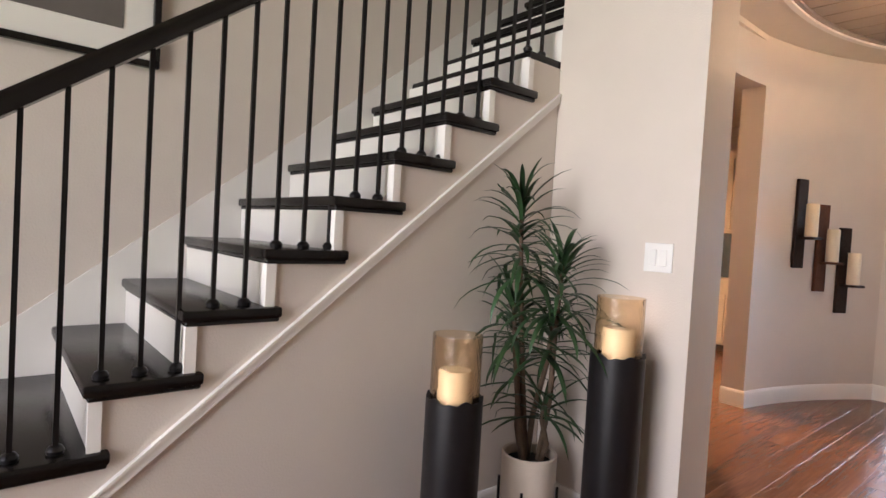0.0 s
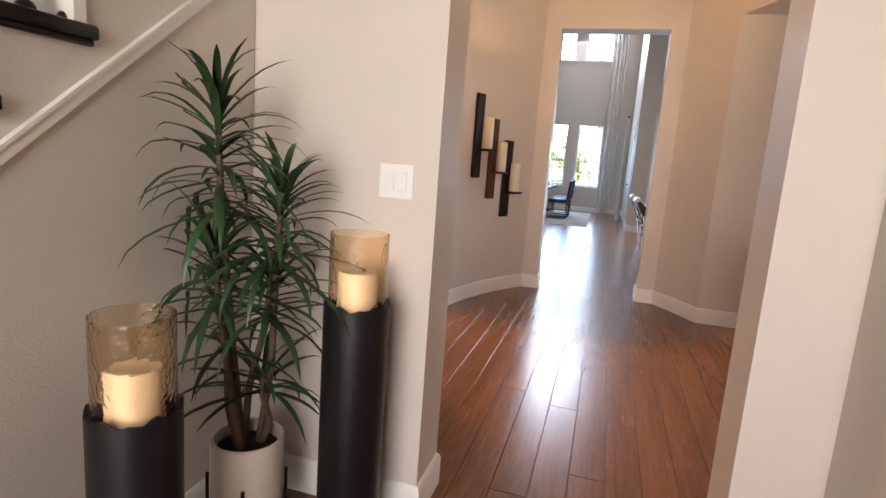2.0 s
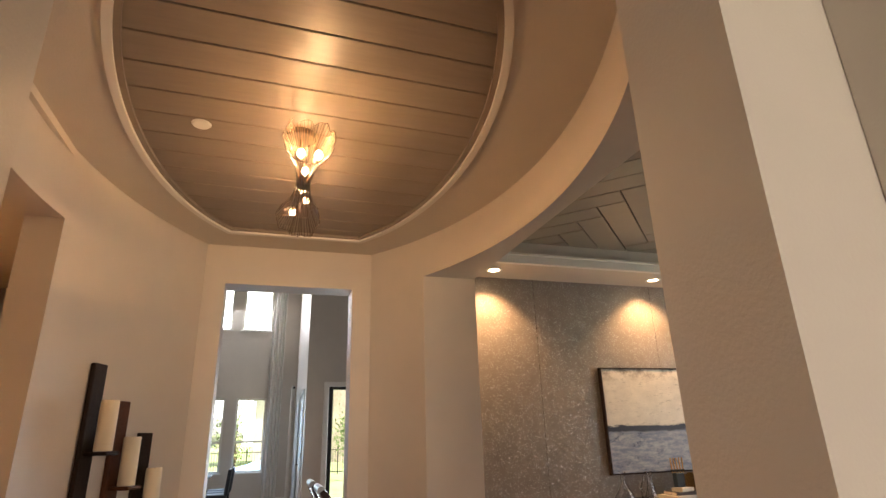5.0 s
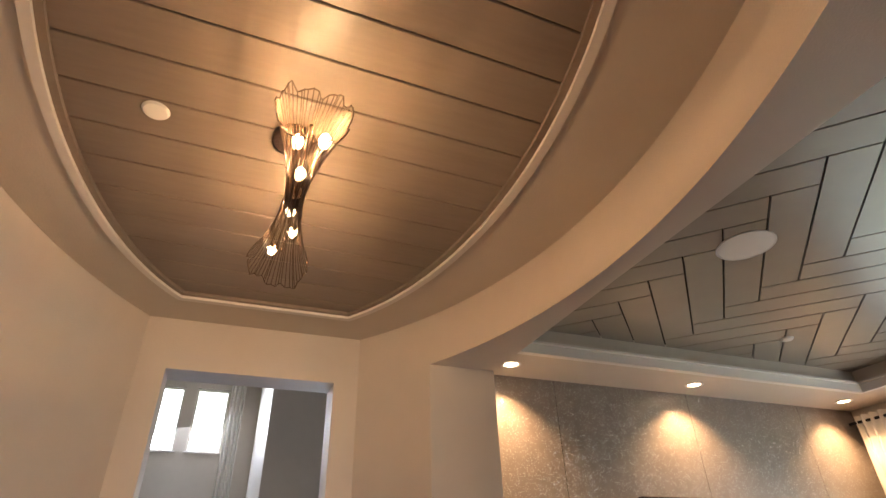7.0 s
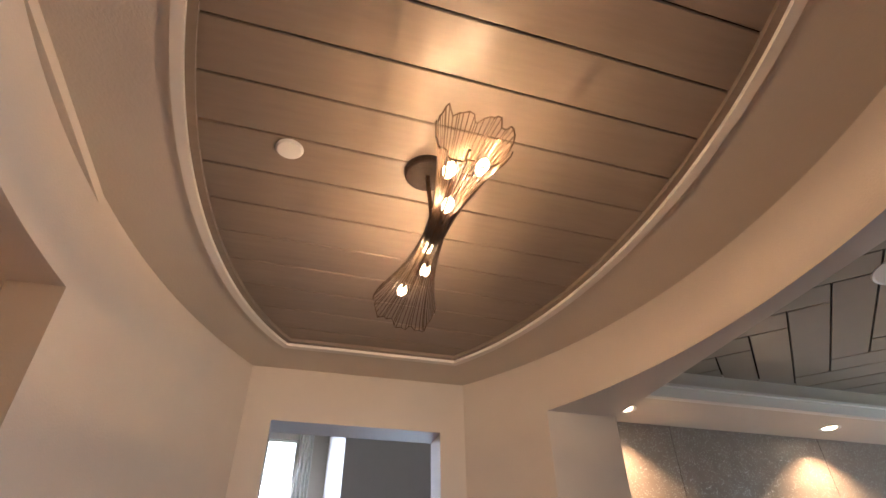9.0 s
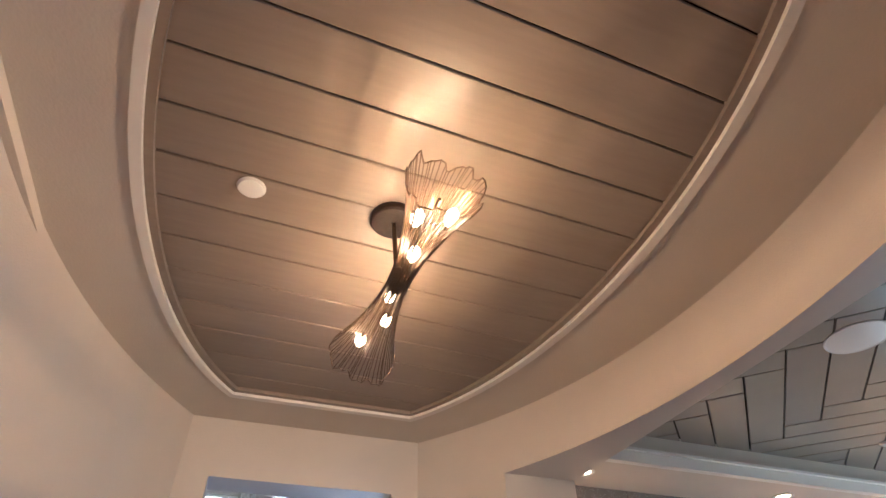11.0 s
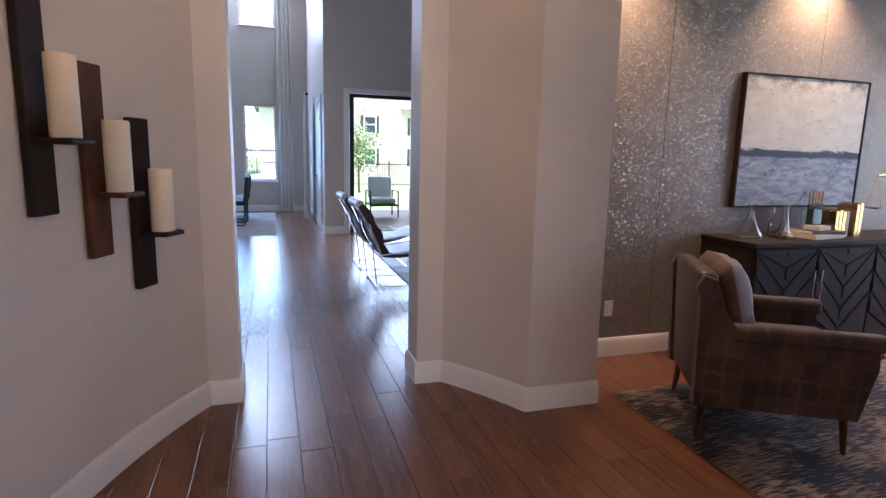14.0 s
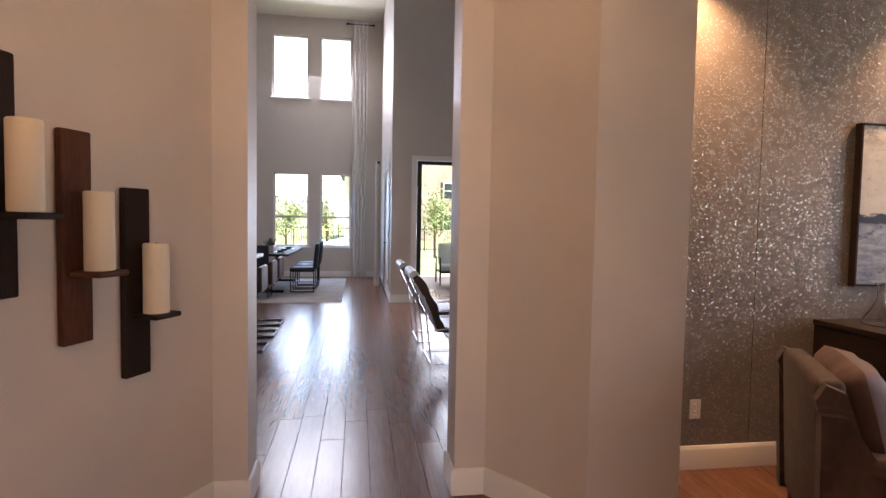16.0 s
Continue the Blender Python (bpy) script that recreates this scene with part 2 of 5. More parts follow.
def glitter_material():
    m = bpy.data.materials.new("glitter_wallpaper")
    m.use_nodes = True
    nt = m.node_tree
    b = nt.nodes["Principled BSDF"]
    tc = nt.nodes.new("ShaderNodeTexCoord")
    vo = nt.nodes.new("ShaderNodeTexVoronoi")
    vo.inputs["Scale"].default_value = 140
    link(nt, tc.outputs["Object"], vo.inputs[0])
    sep = nt.nodes.new("ShaderNodeSeparateColor")
    link(nt, vo.outputs["Color"], sep.inputs[0])
    gt = nt.nodes.new("ShaderNodeMath")
    gt.operation = "GREATER_THAN"
    gt.inputs[1].default_value = 0.84
    link(nt, sep.outputs[0], gt.inputs[0])
    patch = nt.nodes.new("ShaderNodeTexNoise")
    patch.inputs["Scale"].default_value = 16
    link(nt, tc.outputs["Object"], patch.inputs[0])
    pg = nt.nodes.new("ShaderNodeMath")
    pg.operation = "GREATER_THAN"
    pg.inputs[1].default_value = 0.40
    link(nt, patch.outputs[0], pg.inputs[0])
    dot = nt.nodes.new("ShaderNodeMath")
    dot.operation = "LESS_THAN"
    dot.inputs[1].default_value = 0.45
    link(nt, vo.outputs["Distance"], dot.inputs[0])
    fleck = nt.nodes.new("ShaderNodeMath")
    fleck.operation = "MULTIPLY"
    link(nt, gt.outputs[0], fleck.inputs[0])
    link(nt, dot.outputs[0], fleck.inputs[1])
    flake = nt.nodes.new("ShaderNodeMath")
    flake.operation = "MULTIPLY"
    link(nt, fleck.outputs[0], flake.inputs[0])
    link(nt, pg.outputs[0], flake.inputs[1])
    sub = nt.nodes.new("ShaderNodeVectorMath")
    sub.operation = "SUBTRACT"
    sub.inputs[1].default_value = (0.5, 0.5, 0.5)
    link(nt, vo.outputs["Color"], sub.inputs[0])
    amt = nt.nodes.new("ShaderNodeMath")
    amt.operation = "MULTIPLY_ADD"
    amt.inputs[1].default_value, amt.inputs[2].default_value = 0.5, 0.0
    link(nt, flake.outputs[0], amt.inputs[0])
    sc = nt.nodes.new("ShaderNodeVectorMath")
    sc.operation = "SCALE"
    link(nt, sub.outputs[0], sc.inputs[0])
    link(nt, amt.outputs[0], sc.inputs["Scale"])
    ge = nt.nodes.new("ShaderNodeNewGeometry")
    ad = nt.nodes.new("ShaderNodeVectorMath")
    link(nt, ge.outputs["Normal"], ad.inputs[0])
    link(nt, sc.outputs[0], ad.inputs[1])
    no = nt.nodes.new("ShaderNodeVectorMath")
    no.operation = "NORMALIZE"
    link(nt, ad.outputs[0], no.inputs[0])
    link(nt, no.outputs[0], b.inputs["Normal"])
    big = nt.nodes.new("ShaderNodeTexNoise")
    big.inputs["Scale"].default_value, big.inputs["Detail"].default_value = 9, 5
    link(nt, tc.outputs["Object"], big.inputs[0])
    ramp = nt.nodes.new("ShaderNodeValToRGB")
    ramp.color_ramp.elements[0].color = (0.17, 0.145, 0.125, 1)
    ramp.color_ramp.elements[1].color = (0.25, 0.215, 0.185, 1)
    link(nt, big.outputs[0], ramp.inputs[0])
    mc = nt.nodes.new("ShaderNodeMix")
    mc.data_type = "RGBA"
    link(nt, flake.outputs[0], mc.inputs[0])
    link(nt, ramp.outputs[0], mc.inputs[6])
    # flecks near-white: the glitter's sparkle is put into their colour
    mc.inputs[7].default_value = (0.92, 0.90, 0.86, 1)
    link(nt, mc.outputs[2], b.inputs["Base Color"])
    half = nt.nodes.new("ShaderNodeMath")
    half.operation = "MULTIPLY"
    half.inputs[1].default_value = 0.55
    link(nt, flake.outputs[0], half.inputs[0])
    link(nt, half.outputs[0], b.inputs["Metallic"])
    mr = nt.nodes.new("ShaderNodeMapRange")
    mr.inputs[3].default_value, mr.inputs[4].default_value = 0.45, 0.22
    link(nt, flake.outputs[0], mr.inputs[0])
    link(nt, mr.outputs[0], b.inputs["Roughness"])
    return m


def painting_material():
    """Abstract seascape: scraped cream above, a ragged navy band, mottled slate blue below."""
    m = bpy.data.materials.new("abstract_canvas")
    m.use_nodes = True
    nt = m.node_tree
    b = nt.nodes["Principled BSDF"]
    tc = nt.nodes.new("ShaderNodeTexCoord")
    sx = nt.nodes.new("ShaderNodeSeparateXYZ")
    link(nt, tc.outputs["Generated"], sx.inputs[0])

    def noise(stretch, scale, detail, rough, shift):
        mp = nt.nodes.new("ShaderNodeMapping")
        mp.inputs["Scale"].default_value = stretch
        mp.inputs["Location"].default_value = (shift, shift * 2, shift * 3)
        link(nt, tc.outputs["Object"], mp.inputs[0])
        n = nt.nodes.new("ShaderNodeTexNoise")
        n.inputs["Scale"].default_value, n.inputs["Detail"].default_value, n.inputs["Roughness"].default_value = scale, detail, rough
        link(nt, mp.outputs[0], n.inputs[0])
        return n.outputs[0]

    def span(value, lo, hi):
        q = nt.nodes.new("ShaderNodeMapRange")
        q.inputs[1].default_value, q.inputs[2].default_value = lo, hi
        link(nt, value, q.inputs[0])
        return q.outputs[0]

    def calc(op, a, c):
        q = nt.nodes.new("ShaderNodeMath")
        q.operation = op
        link(nt, a, q.inputs[0])
        if isinstance(c, float):
            q.inputs[1].default_value = c
        else:
            link(nt, c, q.inputs[1])
        return q.outputs[0]

    def over(fac, under, top):
        q = nt.nodes.new("ShaderNodeMix")
        q.data_type = "RGBA"
        link(nt, fac, q.inputs[0])
        for k, c in ((6, under), (7, top)):
            if isinstance(c, tuple):
                q.inputs[k].default_value = c
            else:
                link(nt, c, q.inputs[k])
        return q.outputs[2]

    height = sx.outputs[2]
    scrape = noise((1, 2.5, 9), 3.0, 9, 0.75, 0.3)
    fine = noise((1, 6, 20), 2.6, 6, 0.7, 1.7)
    blot = noise((1, 3.0, 5.0), 2.4, 8, 0.7, 4.1)
    edge = calc("ADD", height, calc("MULTIPLY", calc("SUBTRACT", scrape, 0.5), 0.10))
    cream = over(span(blot, 0.35, 0.65), (0.74, 0.70, 0.62, 1), (0.60, 0.57, 0.51, 1))
    cream = over(calc("MULTIPLY", span(fine, 0.58, 0.66), 0.55), cream, (0.24, 0.23, 0.22, 1))
    crest = calc("MULTIPLY", span(edge, 0.87, 0.97), span(blot, 0.44, 0.60))
    cream = over(calc("MULTIPLY", crest, 0.8), cream, (0.17, 0.13, 0.10, 1))
    slate = over(span(scrape, 0.40, 0.62), (0.16, 0.20, 0.29, 1), (0.42, 0.44, 0.49, 1))
    slate = over(span(blot, 0.56, 0.66), slate, (0.035, 0.06, 0.13, 1))
    low = over(span(edge, 0.375, 0.392), slate, (0.012, 0.018, 0.042, 1))
    color = over(span(calc("ADD", edge, calc("MULTIPLY", calc("SUBTRACT", fine, 0.5), 0.06)), 0.434, 0.446), low, cream)
    link(nt, color, b.inputs["Base Color"])
    b.inputs["Roughness"].default_value = 0.55
    bp = nt.nodes.new("ShaderNodeBump")
    bp.inputs["Strength"].default_value, bp.inputs["Distance"].default_value = 0.5, 0.004
    link(nt, scrape, bp.inputs["Height"])
    link(nt, bp.outputs[0], b.inputs["Normal"])
    return m


def rug_material():
    """Short pile in broken navy, charcoal and sand rows."""
    m = bpy.data.materials.new("navy_sand_pile")
    m.use_nodes = True
    nt = m.node_tree
    b = nt.nodes["Principled BSDF"]
    tc = nt.nodes.new("ShaderNodeTexCoord")
    mp = nt.nodes.new("ShaderNodeMapping")
    mp.inputs["Scale"].default_value = (60, 6, 1)
    link(nt, tc.outputs["Object"], mp.inputs[0])
    n = nt.nodes.new("ShaderNodeTexNoise")
    n.inputs["Scale"].default_value, n.inputs["Detail"].default_value = 1.6, 4
    link(nt, mp.outputs[0], n.inputs[0])
    n2 = nt.nodes.new("ShaderNodeTexNoise")
    n2.inputs["Scale"].default_value, n2.inputs["Detail"].default_value = 2.6, 4
    link(nt, tc.outputs["Object"], n2.inputs[0])
    ad = nt.nodes.new("ShaderNodeMath")
    ad.operation = "MULTIPLY_ADD"
    ad.inputs[1].default_value = 0.9
    link(nt, n2.outputs[0], ad.inputs[0])
    link(nt, n.outputs[0], ad.inputs[2])
    r = nt.nodes.new("ShaderNodeValToRGB")
    r.color_ramp.elements[0].position, r.color_ramp.elements[0].color = 0.74, (0.006, 0.007, 0.012, 1)
    r.color_ramp.elements[1].position, r.color_ramp.elements[1].color = 1.0, (0.20, 0.14, 0.095, 1)
    e = r.color_ramp.elements.new(0.93)
    e.color = (0.014, 0.014, 0.022, 1)
    e = r.color_ramp.elements.new(0.975)
    e.color = (0.09, 0.065, 0.05, 1)
    link(nt, ad.outputs[0], r.inputs[0])
    link(nt, r.outputs[0], b.inputs["Base Color"])
    b.inputs["Roughness"].default_value = 0.95
    bp = nt.nodes.new("ShaderNodeBump")
    bp.inputs["Strength"].default_value, bp.inputs["Distance"].default_value = 0.9, 0.01
    link(nt, n.outputs[0], bp.inputs["Height"])
    link(nt, bp.outputs[0], b.inputs["Normal"])
    return m


GLITTER, CANVAS, PILE = glitter_material(), painting_material(), rug_material()


# ---- mesh helpers ----
class Shape:
    def __init__(self):
        self.v, self.f = [], []

    def add(self, verts, faces):
        n = len(self.v)
        self.v += [tuple(p) for p in verts]
        self.f += [tuple(i + n for i in f) for f in faces]
        return self

    def box(self, x0, x1, y0, y1, z0, z1):
        v = [(x, y, z) for z in (z0, z1) for x, y in ((x0, y0), (x1, y0), (x1, y1), (x0, y1))]
        return self.add(v, [(3, 2, 1, 0), (4, 5, 6, 7), (0, 1, 5, 4), (1, 2, 6, 5), (2, 3, 7, 6), (3, 0, 4, 7)])

    def rbox(self, x0, x1, y0, y1, z0, z1, r=0.005, seg=1):
        bm = bmesh.new()
        bmesh.ops.create_cube(bm, size=1)
        for v in bm.verts:
            v.co = ((x0 + x1) / 2 + v.co.x * (x1 - x0), (y0 + y1) / 2 + v.co.y * (y1 - y0), (z0 + z1) / 2 + v.co.z * (z1 - z0))
        bmesh.ops.bevel(bm, geom=list(bm.edges), offset=r, segments=seg, affect="EDGES", profile=0.5)
        bm.verts.index_update()
        self.add([v.co for v in bm.verts], [[v.index for v in f.verts] for f in bm.faces])
        bm.free()
        return self

    def prism(self, pts, z0, z1):
        """Upright prism over a counter-clockwise outline."""
        n = len(pts)
        v = [(x, y, z0) for x, y in pts] + [(x, y, z1) for x, y in pts]
        return self.add(v, [tuple(reversed(range(n))), tuple(range(n, 2 * n))] + [(i, (i + 1) % n, n + (i + 1) % n, n + i) for i in range(n)])

    def slab(self, pts, y0, y1):
        """Prism over an outline in the x z plane, from y0 to y1."""
        n = len(pts)
        v = [(x, y0, z) for x, z in pts] + [(x, y1, z) for x, z in pts]
        return self.add(v, [tuple(range(n)), tuple(reversed(range(n, 2 * n)))] + [((i + 1) % n, i, n + i, n + (i + 1) % n) for i in range(n)])

    def lathe(self, prof, x=0, y=0, seg=32):
        """Turned shape: prof is a list of (radius, height)."""
        v, f = [], []
        n = len(prof)
        for r, z in prof:
            v += [(x + r * math.cos(2 * math.pi * k / seg), y + r * math.sin(2 * math.pi * k / seg), z) for k in range(seg)]
        for i in range(n - 1):
            f += [(i * seg + k, i * seg + (k + 1) % seg, (i + 1) * seg + (k + 1) % seg, (i + 1) * seg + k) for k in range(seg)]
        f += [tuple(reversed(range(seg))), tuple(range((n - 1) * seg, n * seg))]
        return self.add(v, f)

    def tube(self, path, r, seg=8, closed=False, radii=None):
        path = [Vector(p) for p in path]
        n = len(path)
        v, f, side = [], [], None
        for i, p in enumerate(path):
            a = path[i - 1] if (i or closed) else p
            c = path[(i + 1) % n] if (i < n - 1 or closed) else p
            d = (c - a).normalized()
            if side is None:
                side = d.orthogonal().normalized()
            side = (side - d * side.dot(d)).normalized()
            up = d.cross(side)
            rr = radii[i] if radii else r
            v += [p + (side * math.cos(2 * math.pi * k / seg) + up * math.sin(2 * math.pi * k / seg)) * rr for k in range(seg)]
        for i in range(n if closed else n - 1):
            j = (i + 1) % n
            f += [(i * seg + k, i * seg + (k + 1) % seg, j * seg + (k + 1) % seg, j * seg + k) for k in range(seg)]
        if not closed:
            f += [tuple(reversed(range(seg))), tuple(range((n - 1) * seg, n * seg))]
        return self.add(v, f)

    def sweep(self, path, prof):
        """A moulding: prof is a list of (outward, up) along an open plan path; outward is to the right of the way."""
        n, k = len(path), len(prof)
        v, f = [], []
        for i, (x, y) in enumerate(path):
            ns = []
            for a, b in ((i - 1, i), (i, i + 1)):
                if 0 <= a and b < n:
                    dx, dy = path[b][0] - path[a][0], path[b][1] - path[a][1]
                    d = math.hypot(dx, dy)
                    ns.append((dy / d, -dx / d))
            nx, ny = sum(q[0] for q in ns), sum(q[1] for q in ns)
            d2 = (nx * nx + ny * ny) / len(ns)
            nx, ny = nx / d2, ny / d2
            v += [(x + nx * o, y + ny * o, z) for o, z in prof]
        for i in range(n - 1):
            f += [(i * k + j, i * k + (j + 1) % k, (i + 1) * k + (j + 1) % k, (i + 1) * k + j) for j in range(k)]
        f += [tuple(range(k)), tuple(reversed(range((n - 1) * k, n * k)))]
        return self.add(v, f)

    def mesh(self, name, smooth=False):
        me = bpy.data.meshes.new(name)
        me.from_pydata(self.v, [], self.f)
        bm = bmesh.new()
        bm.from_mesh(me)
        bmesh.ops.recalc_face_normals(bm, faces=bm.faces)
        bm.to_mesh(me)
        bm.free()
        if smooth:
            me.polygons.foreach_set("use_smooth", [True] * len(me.polygons))
            me.set_sharp_from_angle(angle=radians(40))
        return me


def part(name, shape, material, parent=None, label="", smooth=False):
    ob = new(name, shape.mesh(name, smooth))
    ob.data.materials.append(material)
    ob.parent = parent
    if label:
        tagged(ob, label)
    return ob


def thing(name, label, category, m=None, group=""):
    ob = new(name)
    ob.empty_display_size = 0.1
    ob.matrix_world = m or Matrix()
    return tagged(ob, label, category, group)


def structure(name, shape, material, label="", category="", smooth=False):
    return tagged(part(name, shape, material, None, "", smooth), label, category, "", "structure")


def wall_with_holes(a0, a1, z0, z1, holes, axis, c0, c1):
    """A wall along x ('x') or y ('y') from a0 to a1 and c0 to c1 thick, with rectangular holes (a, b, low, high)."""
    s = Shape()
    cuts = sorted({a0, a1, *[h[0] for h in holes], *[h[1] for h in holes]})
    for p, q in zip(cuts, cuts[1:]):
        spans = sorted((h[2], h[3]) for h in holes if h[0] <= p and h[1] >= q)
        low = z0
        for lo, hi in spans + [(z1, z1)]:
            if lo > low:
                s.box(p, q, c0, c1, low, lo) if axis == "x" else s.box(c0, c1, p, q, low, lo)
            low = hi
    return s


# ---- structure ----
X1, X2 = 2.594, 2.84            # wall between foyer and rotunda
X3, X4, X5 = 6.744, 6.885, 6.98  # wall between rotunda and great room
OPEN_L, OPEN_R, OPEN_Z = 1.885, 0.842, 2.715
NEAR_L, NEAR_R = 1.807, 0.765
PIER_W, PIER_E, PIER_S = 2.67, 2.93, 0.505  # pier beside the opening
CX, LEFT_Y, LEFT_R, RIGHT_Y, RIGHT_R = 4.79, 2.63, 3.58, 0.0, 3.15
CEIL = 3.045
STUDY_N, STUDY_S, SOFFIT = -0.105, -4.5, 2.94
JAMB_FAR, JAMB_NEAR = 6.215, 3.365
PASS_A, PASS_B, PASS_Z = 4.30, 5.285, 2.645
STEP_X, STEP_Z, GO, RISE, NOSE_Y = 0.706, 0.839, 0.2386, 0.1907, 2.50
STAIR_Y, STAIR_WALL = 2.53, 3.48


def left_y(x):
    return LEFT_Y - LEFT_R + math.sqrt(LEFT_R ** 2 - (x - CX) ** 2)


def right_y(x):
    return RIGHT_Y + RIGHT_R - math.sqrt(RIGHT_R ** 2 - (x - CX) ** 2)


def steps(a, b, n):
    return [a + (b - a) * i / n for i in range(n + 1)]


# floor slab under the boards
structure("floor", Shape().box(-2.6, 18.1, -6.1, 7.1, -0.12, -0.012), FLOOR_GAP, "brown hand-scraped hardwood plank floor", "floor")

# foyer and stair hall walls
structure("wall_foyer_east", wall_with_holes(NEAR_R, STAIR_Y, 0, 5.4, [(NEAR_R, NEAR_L, 0, OPEN_Z)], "y", X1, X2), PAINT, "greige painted wall with a tall cased opening", "wall")
structure("wall_foyer_pier", Shape().box(PIER_W, PIER_E, PIER_S - 0.1, NEAR_R, 0, CEIL + 0.01).box(PIER_W, X2, PIER_S - 0.1, NEAR_R, CEIL + 0.01, 5.4), PAINT, "greige painted pier beside the opening", "wall")
structure("wall_foyer_return", Shape().box(2.1, PIER_W - 0.002, PIER_S - 0.1, PIER_S, 0, 5.4), PAINT, "greige painted wall return", "wall")
structure("wall_foyer_recess", Shape().box(2.1, 2.2, -1.2, PIER_S - 0.1, 0, 5.4), PAINT, "greige painted wall", "wall")
structure("wall_foyer_south", Shape().box(-2.6, 2.2, -1.3, -1.2, 0, 5.4), PAINT, "greige painted wall", "wall")
structure("wall_foyer_west", wall_with_holes(-1.3, 3.6, 0, 5.4, [(0.2, 2.6, 0.0, 3.3)], "y", -2.6, -2.45), PAINT, "greige painted wall around the entrance", "wall")
structure("wall_stair_north", Shape().box(-2.6, 5.2, STAIR_WALL, 3.6, 0, 5.4), PAINT, "cream painted wall along the stairs", "wall")
structure("wall_stair_upper", Shape().box(X2, 5.2, 2.40, STAIR_Y, 3.16, 5.4), PAINT, "greige painted wall above the stairs", "wall")
structure("wall_stair_end", Shape().box(5.2, 5.3, 2.40, 3.6, 3.16, 5.4), PAINT, "greige painted wall at the stair head", "wall")
structure("ceiling_foyer", Shape().box(-2.6, 5.3, -1.3, 3.6, 5.4, 5.5), CEIL_PAINT, "pale painted ceiling", "ceiling")

# rotunda walls
xs = steps(PASS_B, X3, 20)
structure("wall_rotunda_left_far", Shape().prism([(x, left_y(x)) for x in xs] + [(X3, 2.78), (PASS_B, 2.78)], 0, CEIL), PAINT, "curved greige painted wall with fine orange-peel texture", "wall", True)
xs = steps(X2, PASS_A, 20)
structure("wall_rotunda_left_near", Shape().prism([(x, left_y(x)) for x in xs] + [(PASS_A, 2.78), (PASS_A - 0.1, 2.78), (PASS_A - 0.1, 2.60), (X2, 2.55)], 0, CEIL), PAINT, "curved greige painted wall", "wall", True)
xs = steps(PASS_A, PASS_B, 16)
structure("wall_rotunda_left_head", Shape().prism([(x, left_y(x)) for x in xs] + [(PASS_B, 2.78), (PASS_A, 2.78)], PASS_Z, CEIL), PAINT, "curved greige wall above an opening", "wall", True)
xs = steps(JAMB_FAR, X3, 12)
structure("wall_rotunda_right_far", Shape().prism([(x, right_y(x)) for x in reversed(xs)] + [(JAMB_FAR, STUDY_N), (X3, STUDY_N)], 0, CEIL), PAINT, "curved greige painted pier", "wall", True)
xs = steps(X2, JAMB_NEAR, 10)
structure("wall_rotunda_right_near", Shape().prism([(x, right_y(x)) for x in reversed(xs)] + [(X2, STUDY_N), (JAMB_NEAR, STUDY_N)], 0, CEIL), PAINT, "curved greige painted pier", "wall", True)
xs = steps(JAMB_NEAR, JAMB_FAR, 40)
structure("wall_rotunda_right_head", Shape().prism([(x, right_y(x)) for x in reversed(xs)] + [(JAMB_NEAR, STUDY_N), (JAMB_FAR, STUDY_N)], OPEN_Z, 3.4), PAINT, "curved greige header over a wide opening", "wall", True)
structure("wall_rotunda_east", wall_with_holes(STUDY_N, 2.78, 0, CEIL, [(OPEN_R, OPEN_L, 0, OPEN_Z)], "y", X3, X4), PAINT, "greige painted wall with a tall opening", "wall")

# rotunda ceiling with its clipped oval tray
OVAL_X, OVAL_Y, OVAL_A, OVAL_B, OVAL_E, OVAL_W = 4.89, 1.35, 1.80, 0.905, 6.385, 3.40


def oval(grow=0.0, n=44):
    """The tray's outline: an ellipse cut off straight at both ends, counter-clockwise."""
    a, b = OVAL_A + grow, OVAL_B + grow
    e, w = OVAL_E + grow, OVAL_W - grow
    te, tw = math.acos((e - OVAL_X) / a), math.acos((OVAL_X - w) / a)
    top = [te + (math.pi - tw - te) * i / n for i in range(n + 1)]
    pts = [(OVAL_X + a * math.cos(t), OVAL_Y + b * math.sin(t)) for t in top]
    return pts + [(x, 2 * OVAL_Y - y) for x, y in reversed(pts)]


def ring(inner, outer, z0, z1):
    n = len(inner)
    v = [(x, y, z) for z in (z0, z1) for p in (inner, outer) for x, y in p]
    f = []
    for i in range(n):
        j = (i + 1) % n
        f += [(i, j, n + j, n + i), (2 * n + j, 2 * n + i, 3 * n + i, 3 * n + j), (i, 2 * n + i, 2 * n + j, j), (n + i, n + j, 3 * n + j, 3 * n + i)]
    return Shape().add(v, f)


hole = oval(0.02)
frame_pts = []
for x, y in hole:
    d = max(abs(x - OVAL_X) / 2.2, abs(y - OVAL_Y) / 1.5)
    frame_pts.append((OVAL_X + (x - OVAL_X) / d, OVAL_Y + (y - OVAL_Y) / d))
structure("ceiling_rotunda", ring(hole, frame_pts, CEIL, CEIL + 0.02), CEIL_PAINT, "greige painted ceiling around an oval tray", "ceiling")
trim_oval = structure("trim_oval", ring(oval(0.0), oval(0.038), CEIL - 0.012, CEIL + 0.05), TRIM, "cream painted moulding round the oval tray", "trim", True)
part("inner_bead", ring(oval(-0.03), oval(-0.001), CEIL + 0.004, CEIL + 0.03), PLANK_CEIL, trim_oval, "taupe bead", True)
planks = Shape()
for i in range(-8, 9):
    x = 4.805 + i * 0.2045
    planks.rbox(x + 0.0035, x + 0.201, 0.2, 2.45, CEIL + 0.022, CEIL + 0.037, 0.003)
